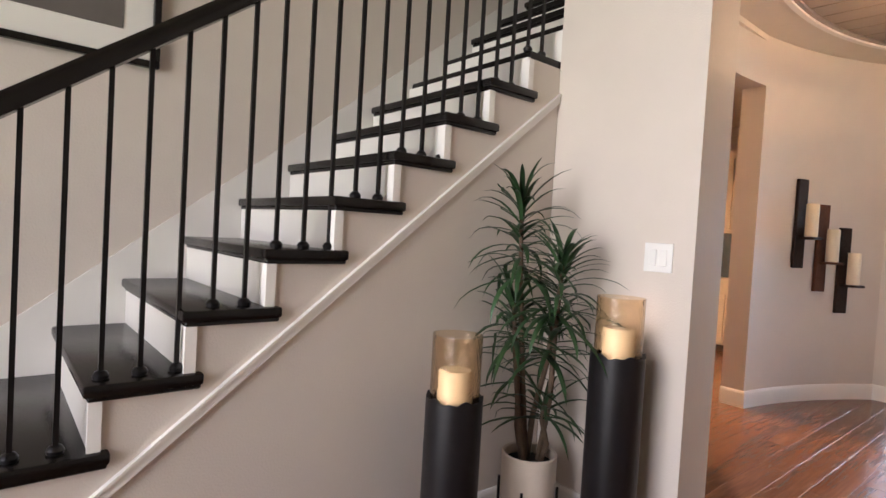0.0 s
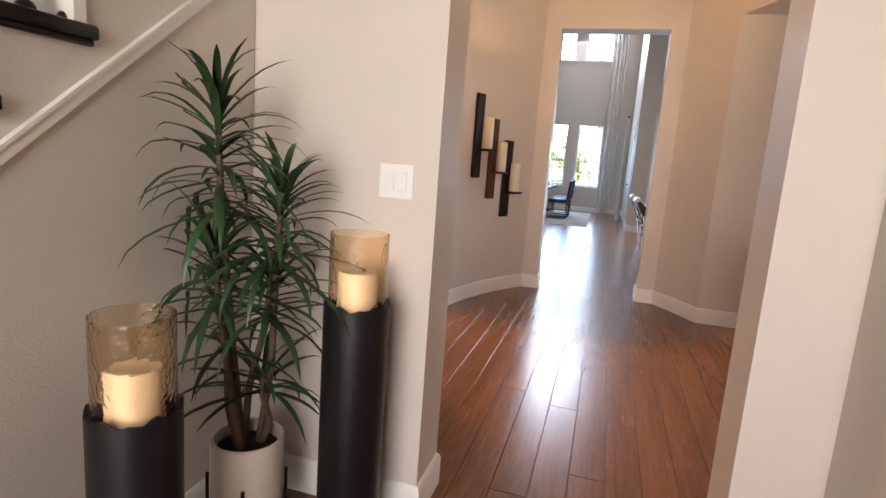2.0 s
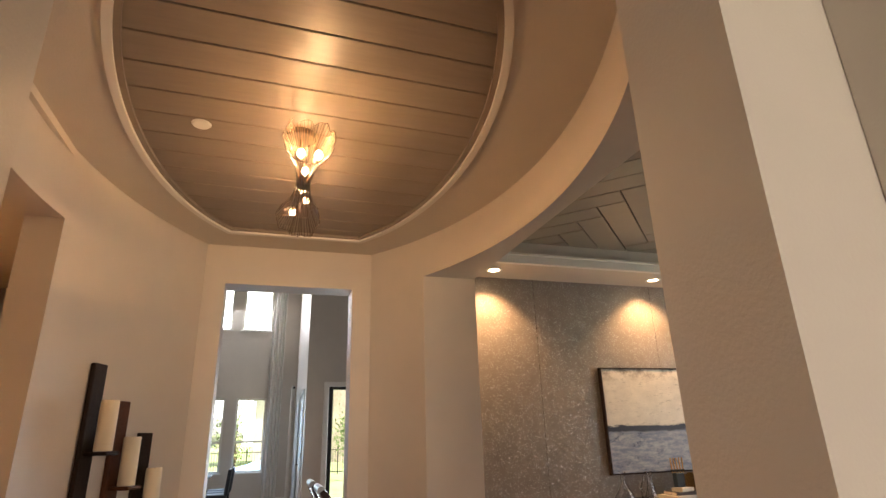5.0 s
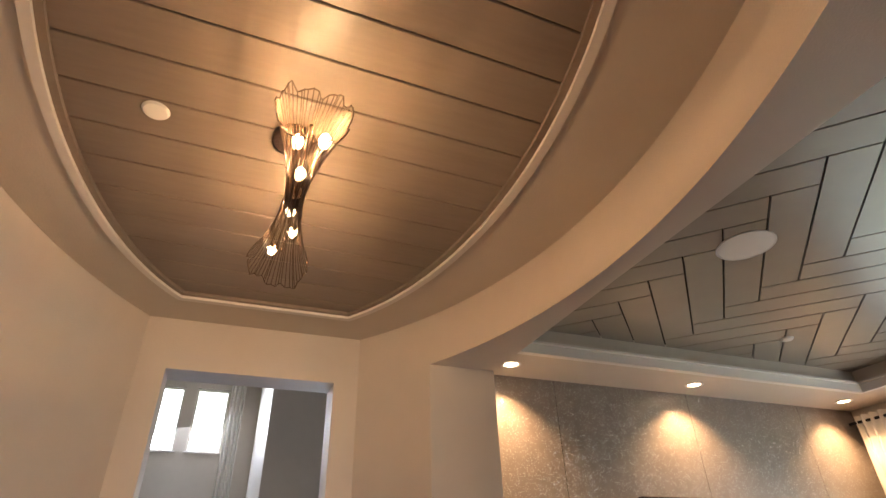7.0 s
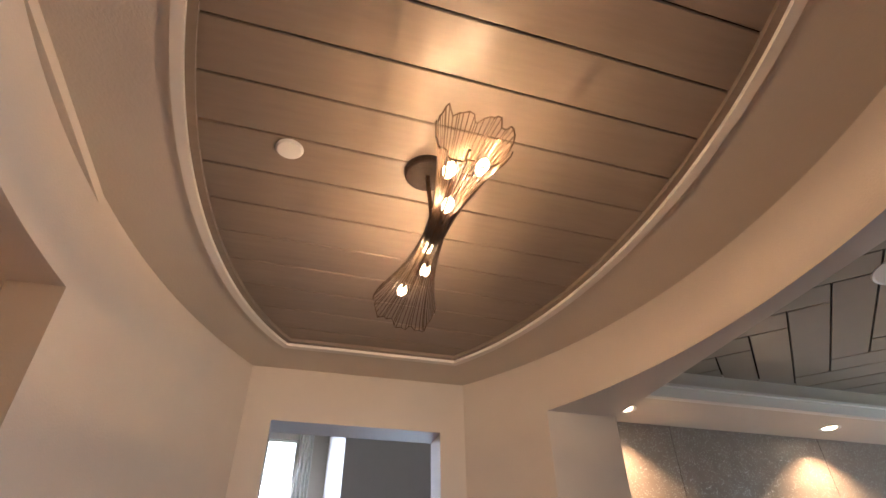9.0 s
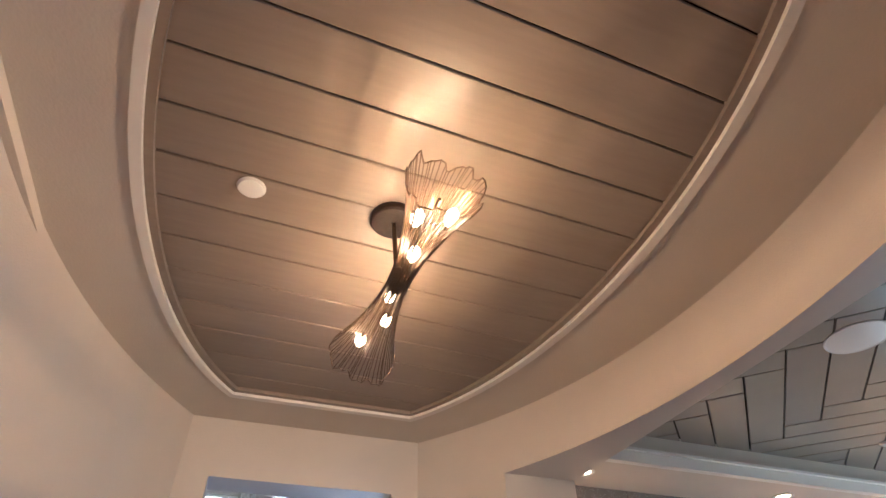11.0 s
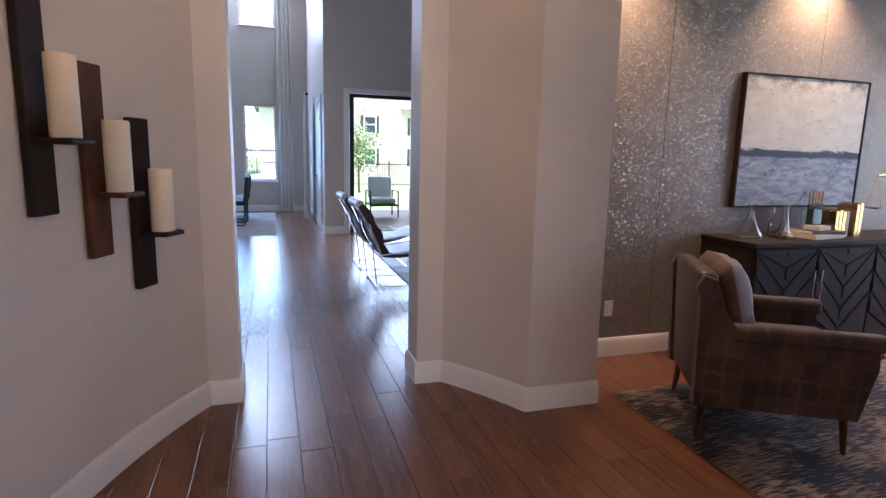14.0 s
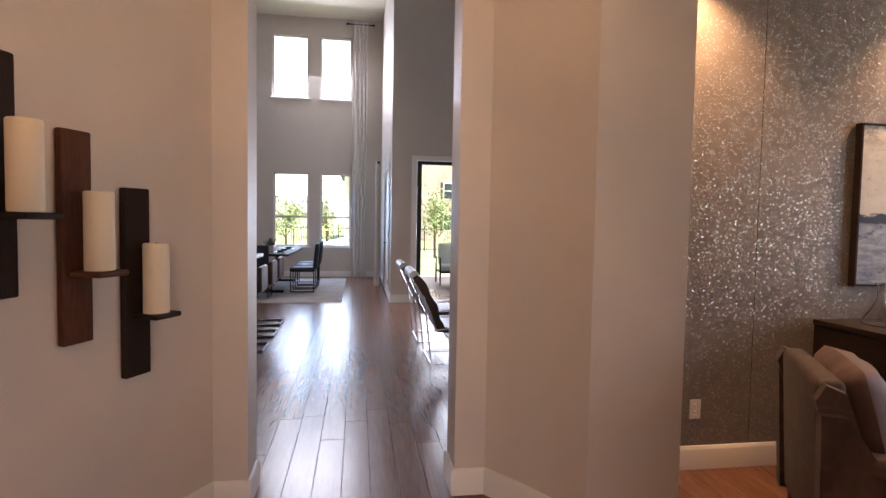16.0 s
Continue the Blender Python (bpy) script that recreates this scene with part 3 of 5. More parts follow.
planks.v = [(x - 0.0345 * (y - OVAL_Y), y, z) for x, y, z in planks.v]
structure("ceiling_rotunda_boards", planks, PLANK_CEIL, "taupe grey shiplap boards in the oval tray", "ceiling")
structure("ceiling_rotunda_backing", Shape().box(X2 - 0.2, X4, -0.3, 2.8, CEIL + 0.039, CEIL + 0.07), DARK_GAP, "dark backing above the boards", "ceiling")

# study
structure("wall_study_east", Shape().box(X4 - 0.008, X4, STUDY_S, STUDY_N, 0, SOFFIT + 0.1), GLITTER, "taupe wallpaper with silver glitter flecks", "wall")
structure("wall_study_south", wall_with_holes(2.1, X5, 0, 3.4, [(3.9, 6.1, 0.6, 2.5)], "x", STUDY_S - 0.15, STUDY_S), PAINT, "greige painted wall with a window", "wall")
structure("wall_study_west", Shape().box(2.1, 2.2, STUDY_S, -1.3, 0, 3.4), PAINT, "greige painted wall", "wall")
structure("wall_study_north", Shape().box(2.2, X2, STUDY_N - 0.1, PIER_S - 0.102, 0, 3.4), PAINT, "greige painted wall", "wall")
TX0, TX1, TY0, TY1 = 3.1, 6.38, -3.95, STUDY_N - 0.002
structure("ceiling_study", Shape().box(2.2, TX0, STUDY_S, STUDY_N, SOFFIT, SOFFIT + 0.04).box(TX1, X4, STUDY_S, STUDY_N, SOFFIT, SOFFIT + 0.04).box(TX0, TX1, STUDY_S, TY0, SOFFIT, SOFFIT + 0.04), CEIL_PAINT, "greige painted soffit round a tray ceiling", "ceiling")
tt = Shape()
for grow, z0, z1 in ((0.0, SOFFIT - 0.012, SOFFIT + 0.06), (0.02, SOFFIT + 0.06, SOFFIT + 0.08)):
    tt.box(TX1 - 0.045 - grow, TX1 - grow + 0.004, TY0, TY1, z0, z1)
    tt.box(TX0 - 0.004 + grow, TX0 + 0.045 + grow, TY0, TY1, z0, z1)
    tt.box(TX0 + 0.05 + grow, TX1 - 0.05 - grow, TY0 - 0.004 + grow, TY0 + 0.045 + grow, z0, z1)
structure("trim_study_tray", tt, TRIM, "cream painted moulding round the tray", "trim")
herring = Shape()
W, N = 0.2215, 5
c45 = math.cos(radians(45))
for a in range(-24, 25):
    for b in range(-24, 25):
        k = (a - b) % (2 * N)
        if k == 0:
            u0, u1, v0, v1 = a * W, (a + N) * W, b * W, (b + 1) * W
        elif k == N:
            u0, u1, v0, v1 = a * W, (a + 1) * W, (b - N + 1) * W, (b + 1) * W
        else:
            continue
        cu, cv = (u0 + u1) / 2, (v0 + v1) / 2
        px, py = 5.484 + (cu + cv) * c45, -2.446 + (cu - cv) * c45
        if not (TX0 - 0.3 < px < TX1 + 0.6 and TY0 - 0.3 < py < TY1 + 0.4):
            continue
        g = 0.006
        q = [(u0 + g, v0 + g), (u1 - g, v0 + g), (u1 - g, v1 - g), (u0 + g, v1 - g)]
        outline = [(5.484 + (u + v) * c45, -2.446 + (u - v) * c45) for u, v in reversed(q)]
        for axis, limit in ((0, TX1 + 0.08), (1, TY1 + 0.1)):
            cut = []
            for e, f in zip(outline, outline[1:] + outline[:1]):
                if e[axis] <= limit:
                    cut.append(e)
                if (e[axis] <= limit) != (f[axis] <= limit):
                    s = (limit - e[axis]) / (f[axis] - e[axis])
                    cut.append((e[0] + (f[0] - e[0]) * s, e[1] + (f[1] - e[1]) * s))
            outline = cut
        if len(outline) > 2:
            herring.prism(outline, SOFFIT + 0.20, SOFFIT + 0.215)
structure("ceiling_study_boards", herring, PLANK_STUDY, "grey-green boards laid in herringbone in the tray", "ceiling")
structure("ceiling_study_backing", Shape().box(2.2, X4, STUDY_S, STUDY_N, SOFFIT + 0.22, SOFFIT + 0.26), DARK_GAP, "dark backing above the boards", "ceiling")
structure("wall_study_tray_sides", Shape().box(TX0 - 0.1, TX0, TY0, TY1, SOFFIT + 0.04, SOFFIT + 0.22).box(TX1, TX1 + 0.1, TY0, TY1, SOFFIT + 0.04, SOFFIT + 0.22).box(TX0, TX1, TY0 - 0.1, TY0, SOFFIT + 0.04, SOFFIT + 0.22), CEIL_PAINT, "greige tray sides", "wall")

# great room
GX, GY = 13.56, 0.775
structure("wall_great_west", wall_with_holes(-6.1, 2.92, 0, 6.4, [(OPEN_R, OPEN_L, 0, OPEN_Z)], "y", X4 + 0.001, X5), PAINT, "greige painted wall with a tall opening", "wall")
structure("wall_great_north_return", Shape().box(X5, 8.5, 2.82, 2.92, 0, 6.4), PAINT, "greige painted wall", "wall")
structure("wall_great_kitchen", Shape().box(8.4, 8.5, 2.92, 7.1, 0, 6.4), PAINT, "greige painted wall", "wall")
structure("wall_great_north", Shape().box(8.4, 18.2, 7.0, 7.1, 0, 6.4), PAINT, "greige painted wall", "wall")
structure("wall_great_south", Shape().box(X5, GX + 0.2, -6.1, -6.0, 0, 6.4), PAINT, "greige painted wall", "wall")
WINS = [(1.53, 2.295, 0.755, 2.60), (1.53, 2.31, 4.42, 5.96), (2.565, 3.43, 0.755, 2.60), (2.58, 3.46, 4.42, 5.96)]
structure("wall_great_east", wall_with_holes(GY - 0.12, 7.1, 0, 6.4, WINS, "y", 18.0, 18.18), PAINT, "greige painted wall with two storeys of windows", "wall")
structure("wall_great_patio", wall_with_holes(-6.1, GY, 0, 6.4, [(-3.1, 0.33, 0, 2.50), (-3.0, -1.70, 5.0, 6.0)], "y", GX, GX + 0.18), PAINT, "greige painted wall with a wide patio door", "wall")
structure("wall_great_side", Shape().box(GX + 0.18, 18.0, GY - 0.12, GY, 0, 6.4), PAINT, "greige painted wall", "wall")
structure("ceiling_great", Shape().box(X5, 18.2, -6.1, 7.1, 6.4, 6.5), CEIL_PAINT, "pale painted double-height ceiling", "ceiling")

# pantry passage behind the curved wall
structure("wall_pantry_north", Shape().box(3.9, 8.4, 4.6, 4.7, 0, 3.0), PAINT, "cream painted wall", "wall")
structure("wall_pantry_west", Shape().box(3.9, 4.0, 2.62, 4.6, 0, 3.0), PAINT, "cream painted wall", "wall")
structure("ceiling_pantry", Shape().box(3.9, 8.4, 2.6, 4.7, 3.0, 3.05), CEIL_PAINT, "cream painted ceiling", "ceiling")

# baseboards
BASE = [(0.0, 0.0), (0.016, 0.0), (0.016, 0.115), (0.012, 0.128), (0.006, 0.138), (0.0, 0.14)]


def baseboard(path, name="baseboard"):
    return structure(name, Shape().sweep(path, BASE), TRIM, "white painted baseboard", "baseboard", True)


baseboard([(0.1, STAIR_Y), (X1, STAIR_Y), (X1, NEAR_L), (X2, NEAR_L)] + [(X2, left_y(X2))] + [(x, left_y(x)) for x in steps(X2 + 0.02, PASS_A, 16)] + [(PASS_A, 2.78)])
baseboard([(PASS_B, 2.78)] + [(x, left_y(x)) for x in steps(PASS_B, X3, 22)] + [(X3, OPEN_L), (X5, OPEN_L), (X5, 2.82), (8.5, 2.82), (8.5, 7.0), (18.0, 7.0), (18.0, GY), (GX, GY), (GX, 0.41)])
baseboard([(GX, -3.2), (GX, -6.0), (X5, -6.0), (X5, OPEN_R), (X3, OPEN_R), (X3, right_y(X3))] + [(x, right_y(x)) for x in reversed(steps(JAMB_FAR, X3 - 0.02, 12))] + [(JAMB_FAR, STUDY_N), (X4 - 0.008, STUDY_N), (X4 - 0.008, STUDY_S), (2.2, STUDY_S)])
baseboard([(JAMB_NEAR, STUDY_N)] + [(x, right_y(x)) for x in reversed(steps(PIER_E, JAMB_NEAR, 8))] + [(PIER_E, NEAR_R), (PIER_W, NEAR_R), (PIER_W, PIER_S), (2.2, PIER_S)])


# ---- stairs ----
stairs = tagged(new("staircase"), "open-sided staircase with black treads and white risers", "staircase")
for k in range(-4, 12):
    x, z = STEP_X + k * GO, STEP_Z + k * RISE
    t = Shape().rbox(x - 0.035, x + GO + 0.035, NOSE_Y, STAIR_WALL - 0.022, z - 0.036, z, 0.008, 2)
    t.rbox(x - 0.023, x + GO + 0.03, NOSE_Y + 0.012, STAIR_WALL - 0.03, z - 0.05, z - 0.034, 0.004)
    if x + GO > X1 and x < X2:
        t = Shape().rbox(x, x + GO + 0.035, STAIR_Y + 0.005, STAIR_WALL - 0.022, z - 0.036, z, 0.008, 2)
    part("tread", t, BLACK_WOOD, stairs, "black stained wooden tread", True)
    part("riser", Shape().box(x - 0.016, x + 0.004, NOSE_Y + 0.032, STAIR_WALL - 0.022, max(0, z - RISE), z - 0.037), TRIM, stairs, "white painted riser")
    if x < X1 - 0.1:
        part("riser_end", Shape().box(x - 0.020, x + 0.013, NOSE_Y + 0.018, NOSE_Y + 0.031, max(0, z - RISE), z - 0.05), TRIM, stairs, "white riser return")
pts = [(-0.2, 0)]
for k in range(-4, 8):
    x, z = STEP_X + k * GO - 0.012, STEP_Z + k * RISE - 0.04
    if x < X1 - 0.004:
        pts += [(x, max(0.0, z - RISE)), (x, z)]
pts += [(X1 - 0.003, pts[-1][1]), (X1 - 0.003, 0)]
part("stringer", Shape().slab(pts, STAIR_Y, STAIR_Y + 0.06), PAINT, stairs, "greige painted stringer wall")


def slope_z(x):
    return 0.542 + 0.787 * (x - 0.74)


x0, x1 = 0.14, X1 - 0.004
for name, d, w, y0 in (("stringer_trim", -0.012, 0.034, 0.014), ("trim_bead", 0.022, 0.012, 0.02)):
    part(name, Shape().slab([(x0, slope_z(x0) - 0.02 + d), (x1, slope_z(x1) - 0.02 + d), (x1, slope_z(x1) - 0.02 + d + w), (x0, slope_z(x0) - 0.02 + d + w)], STAIR_Y - y0, STAIR_Y + 0.002), TRIM, stairs, "white diagonal moulding")
sk = lambda x: 0.845 + 0.777 * (x - 0.512)
part("skirt_board", Shape().slab([(-0.1, sk(-0.1) - 0.6), (5.0, sk(5.0) - 0.6), (5.0, sk(5.0)), (-0.1, sk(-0.1))], STAIR_WALL - 0.018, STAIR_WALL - 0.001), TRIM, stairs, "white painted skirt board")

railing = thing("stair_railing", "black handrail on slim black iron balusters", "railing")
RY = 2.562
rail_z = lambda x: 1.757 + 0.76 * (x - 0.788)
xa, xb = -0.2, X1 - 0.02
prof = [(-0.030, 0.0), (0.030, 0.0), (0.034, 0.02), (0.030, 0.05), (0.018, 0.066), (-0.018, 0.066), (-0.030, 0.05), (-0.034, 0.02)]
n = len(prof)
rail = Shape().add([(x, RY + o, rail_z(x) + u) for x in (xa, xb) for o, u in prof], [tuple(range(n)), tuple(reversed(range(n, 2 * n)))] + [(i, (i + 1) % n, n + (i + 1) % n, n + i) for i in range(n)])
part("handrail", rail, BLACK_WOOD, railing, "black stained handrail", True)
bx = 0.0315
while bx < X1 - 0.06:
    k = math.floor((bx - STEP_X) / GO)
    z0 = STEP_Z + k * RISE
    b = part("baluster", Shape().box(bx - 0.0065, bx + 0.0065, RY - 0.0065, RY + 0.0065, z0, rail_z(bx) + 0.01), BLACK_METAL, railing)
    part("shoe", Shape().lathe([(0.02, z0 + 0.001), (0.022, z0 + 0.012), (0.016, z0 + 0.022), (0.009, z0 + 0.026)], bx, RY, 12), BLACK_METAL, b, "", True)
    bx += 0.0981

# framed print on the stair wall
fr = thing("framed_print", "large grey print in a white mat and black frame", "picture", pose(0.62, STAIR_WALL - 0.002, 1.94))
FW, FH = 0.40, 0.62
for a, b, c, d in ((-FW, FW, 0, 0.028), (-FW, FW, 2 * FH - 0.028, 2 * FH), (-FW, -FW + 0.028, 0.028, 2 * FH - 0.028), (FW - 0.028, FW, 0.028, 2 * FH - 0.028)):
    part("frame_bar", Shape().rbox(a, b, -0.035, -0.002, c, d, 0.003), BLACK_WOOD, fr)
part("mat_board", Shape().box(-FW + 0.029, FW - 0.029, -0.012, -0.004, 0.029, 2 * FH - 0.029), TRIM, fr, "white mat board")
part("print", Shape().box(-FW + 0.14, FW - 0.14, -0.016, -0.013, 0.14, 2 * FH - 0.14), PRINT_GREY, fr, "grey print")

# ---- floor lanterns ----


def lantern(x, y, body, top, turn):
    t = thing("floor_lantern", "tall black wooden cylinder holding an amber glass hurricane and candle", "lantern", pose(x, y, 0, 0, 0, turn), "floor lanterns by the stairs")
    R = 0.106
    s = Shape()
    seg = 40
    prof = [(R - 0.004, 0.0), (R, 0.006), (R, body - 0.03)]
    s.lathe(prof, 0, 0, seg)
    rim, inner = [], []
    for k in range(seg):
        a = 2 * math.pi * k / seg
        h = body + 0.006 * math.sin(5 * a) + 0.005 * math.sin(11 * a + 1)
        rim.append((R * math.cos(a), R * math.sin(a), h))
        inner.append(((R - 0.012) * math.cos(a), (R - 0.012) * math.sin(a), h - 0.003))
    base = [(R * math.cos(2 * math.pi * k / seg), R * math.sin(2 * math.pi * k / seg), body - 0.03) for k in range(seg)]
    low = [(q[0], q[1], body - 0.06) for q in inner]
    s.add(base + rim + inner + low, [(j * seg + k, j * seg + (k + 1) % seg, (j + 1) * seg + (k + 1) % seg, (j + 1) * seg + k) for j in range(3) for k in range(seg)] + [tuple(range(3 * seg, 4 * seg))])
    part("body", s, BLACK_BODY, t, "black lacquered cylinder", True)
    g = Shape().lathe([(0.089, body - 0.05), (0.093, body - 0.04), (0.093, top), (0.090, top), (0.090, body - 0.035)], 0, 0, 40)
    sh = part("hurricane_shade", g, AMBER, t, "hammered amber glass cylinder", True)
    sh.visible_shadow = False
    part("candle", Shape().lathe([(0.060, body - 0.05), (0.062, body - 0.04), (0.062, body + 0.096), (0.058, body + 0.103), (0.036, body + 0.099), (0.005, body + 0.094)], 0, 0, 28), WAX, t, "ivory pillar candle", True)
    return t


lantern(1.80, 2.28, 0.705, 0.935, 20)
lantern(2.385, 1.985, 0.868, 1.092, 75)

# ---- potted dracaena ----
POT_X, POT_Y = 2.288, 2.318
pot = thing("plant_pot", "cream ceramic cylinder pot in a black metal stand", "planter", pose(POT_X, POT_Y, 0, 0, 0, 30))
part("pot", Shape().lathe([(0.102, 0.098), (0.112, 0.103), (0.117, 0.118), (0.119, 0.378), (0.114, 0.383), (0.106, 0.378), (0.104, 0.33)], 0, 0, 40), CERAMIC, pot, "", True)
part("soil", Shape().lathe([(0.105, 0.325), (0.103, 0.338), (0.06, 0.346), (0.01, 0.349)], 0, 0, 24), SOIL, pot, "dark potting soil", True)
for k in range(4):
    a = radians(90 * k)
    c, s2 = math.cos(a), math.sin(a)
    part("stand_leg", Shape().tube([(0.127 * c, 0.127 * s2, 0), (0.127 * c, 0.127 * s2, 0.25)], 0.006, 8), BLACK_METAL, pot, "black metal leg")
part("stand_ring", Shape().tube([(0.123 * math.cos(2 * math.pi * k / 32), 0.123 * math.sin(2 * math.pi * k / 32), 0.093) for k in range(32)], 0.005, 6, True), BLACK_METAL, pot, "black metal ring", True)

plant = thing("dracaena_plant", "green dracaena with narrow drooping leaves on bare canes", "plant", pose(POT_X, POT_Y, 0.33))
rng = random.Random(4)


def leaf(shape, origin, heading, pitch, length, width, droop):
    """A narrow folded leaf that arches down to a point."""
    n = 6
    p = Vector(origin)
    v, f = [], []
    for i in range(n + 1):
        u = i / n
        a = pitch - droop * u * u
        d = Vector((math.cos(heading) * math.cos(a), math.sin(heading) * math.cos(a), math.sin(a)))
        if i:
            p = p + d * (length / n)
        q = p.copy()
        q.x = min(q.x, X1 - 0.012 - POT_X)
        q.y = min(q.y, STAIR_Y - 0.03 - POT_Y)
        side = Vector((-math.sin(heading), math.cos(heading), 0))
        w = width * (0.55 + 1.6 * u) * (1 - u) ** 0.8 if u < 1 else 0.0006
        up = d.cross(side) * -1
        v += [q - side * w + up * w * 0.35, q, q + side * w + up * w * 0.35]
    for i in range(n):
        for j in (0, 1):
            f.append((i * 3 + j, i * 3 + j + 1, i * 3 + j + 4, i * 3 + j + 3))
    shape.add(v, f)


HEADS = [((0.0, 0.02), (-0.07, 0.07), 0.80, 0.34, 76), ((0.03, -0.02), (0.02, -0.10), 0.64, 0.26, 64), ((-0.03, 0.0), (-0.08, 0.07), 0.50, 0.20, 46), ((0.02, 0.03), (0.01, -0.07), 0.46, 0.16, 38), ((0.03, -0.03), (0.03, -0.04), 0.20, 0.07, 24), ((-0.02, 0.02), (-0.04, 0.07), 0.34, 0.08, 12)]
for (bx0, by0), (tx, ty), low, span, count in HEADS:
    path = [(bx0, by0, 0.0), (bx0 * 1.3 + tx * 0.3, by0 * 1.3 + ty * 0.3, low * 0.45), (tx * 0.85, ty * 0.85, low), (tx, ty, low + span)]
    part("cane", Shape().tube(path, 0.011, 8, False, [0.013, 0.012, 0.011, 0.008]), BARK, plant, "slim brown cane", True)
    crown = Shape()
    for i in range(count):
        u = i / count
        z = low + span * u
        pitch = radians(-5 + 75 * u ** 1.5 + rng.uniform(-14, 14))
        leaf(crown, (tx * (0.85 + 0.15 * u), ty * (0.85 + 0.15 * u), z), i * 2.4 + rng.uniform(-0.3, 0.3), pitch, rng.uniform(0.24, 0.38) * (1 - 0.28 * u), rng.uniform(0.011, 0.016), radians(rng.uniform(35, 80)))
    part("foliage", crown, LEAF, plant, "arching narrow leaves", True)

# ---- wall plate ----
sw = thing("light_switch", "white double rocker light switch on the wall", "switch", pose(X1, 1.955, 1.252))
part("plate", Shape().rbox(-0.007, -0.0005, -0.062, 0.062, -0.06, 0.06, 0.003, 2), PLASTIC, sw)
for y in (-0.023, 0.023):
    part("rocker", Shape().rbox(-0.012, -0.006, y - 0.0165, y + 0.0165, -0.034, 0.034, 0.002), PLASTIC, sw)
    for z in (-0.047, 0.047):
        part("screw", Shape().lathe([(0.003, 0), (0.003, 0.001)], 0, 0, 8), PLASTIC, sw).matrix_basis = pose(-0.007, y, z, 0, -90, 0)

# ---- candle sconces on the curved wall ----
GROUP = "candle sconces on the curved wall"
for x, zlow, ztray, material, words in ((5.845, 1.175, 1.446, DARK_OAK, "black"), (6.115, 0.976, 1.243, RED_OAK, "reddish brown"), (6.362, 0.787, 1.05, DARK_OAK, "black")):
    y = left_y(x)
    turn = math.degrees(math.atan2(left_y(x + 0.01) - left_y(x - 0.01), 0.02))
    s = thing("candle_sconce", words + " rough wooden plank sconce with an ivory pillar candle", "sconce", pose(x, y, 0, 0, 0, turn), GROUP)
    b = Shape().rbox(-0.062, 0.062, -0.034, -0.004, zlow, zlow + 0.765, 0.006, 2)
    part("back_plank", b, material, s, words + " rough plank")
    part("tray", Shape().rbox(-0.040, 0.095, -0.165, -0.036, ztray - 0.022, ztray, 0.008, 2), material, s, "small wooden shelf")
    part("candle", Shape().lathe([(0.047, ztray + 0.001), (0.049, ztray + 0.004), (0.049, ztray + 0.276), (0.046, ztray + 0.282), (0.012, ztray + 0.279), (0.004, ztray + 0.276)], 0.014, -0.112, 28), WAX, s, "ivory pillar candle", True)
    part("wick", Shape().tube([(0.014, -0.112, ztray + 0.276), (0.016, -0.112, ztray + 0.287)], 0.0012, 6), BLACK_METAL, s)

# ---- hourglass ceiling light ----
LX, LY, LZ = 4.82, 1.378, 2.775
lamp = thing("ceiling_light", "hourglass ceiling light of bronze rods with six glowing bulbs", "ceiling light", pose(LX, LY, LZ))
part("canopy", Shape().lathe([(0.078, 0.256), (0.085, 0.262), (0.085, 0.286), (0.080, 0.292)], 0, 0.03, 32), DARK_OAK, lamp, "round bronze canopy", True)
part("stem", Shape().tube([(0, 0.03, 0.265), (0, 0.01, 0.03)], 0.008, 8), BRONZE, lamp)
part("hub", Shape().tube([(-0.035, 0, 0), (0.035, 0, 0)], 0.03, 16), BRONZE, lamp, "dark hub", True)
part("inner_bar", Shape().tube([(-0.40, 0, 0), (0.40, 0, 0)], 0.006, 8), BRONZE, lamp)


def flare(u):
    return 0.036 + 0.125 * abs(u) ** 1.8


NR = 56
for k in range(NR):
    a0 = 2 * math.pi * k / NR
    a = a0 + 0.035 * math.sin(13 * a0) + 0.03 * math.sin(4 * a0 + 1)
    e0 = 0.45 + 0.014 * math.sin(3 * a) + 0.013 * math.sin(9 * a + 1) + 0.008 * math.sin(17 * a)
    e1 = 0.49 + 0.014 * math.sin(3 * a + 2) + 0.013 * math.sin(8 * a) + 0.008 * math.sin(19 * a)
    path = []
    for i in range(15):
        x = -e0 + (e0 + e1) * i / 14
        r = flare(x / 0.58) * (1.0 if k % 2 else 0.985)
        path.append((x, r * math.cos(a), r * math.sin(a)))
    part("rod", Shape().tube(path, 0.0019, 5), BRONZE, lamp)
for sgn in (-1, 1):
    edge = []
    for k in range(NR):
        a0 = 2 * math.pi * k / NR
        a = a0 + 0.035 * math.sin(13 * a0) + 0.03 * math.sin(4 * a0 + 1)
        e = (0.45 + 0.014 * math.sin(3 * a) + 0.013 * math.sin(9 * a + 1) + 0.008 * math.sin(17 * a)) if sgn < 0 else (0.49 + 0.014 * math.sin(3 * a + 2) + 0.013 * math.sin(8 * a) + 0.008 * math.sin(19 * a))
        r = flare(e / 0.58)
        edge.append((sgn * e, r * math.cos(a), r * math.sin(a)))
        if k % 2:
            edge[-1] = (sgn * (e - 0.004), r * math.cos(a), r * math.sin(a))
    part("rim_wire", Shape().tube(edge, 0.0024, 5, True), BRONZE, lamp)
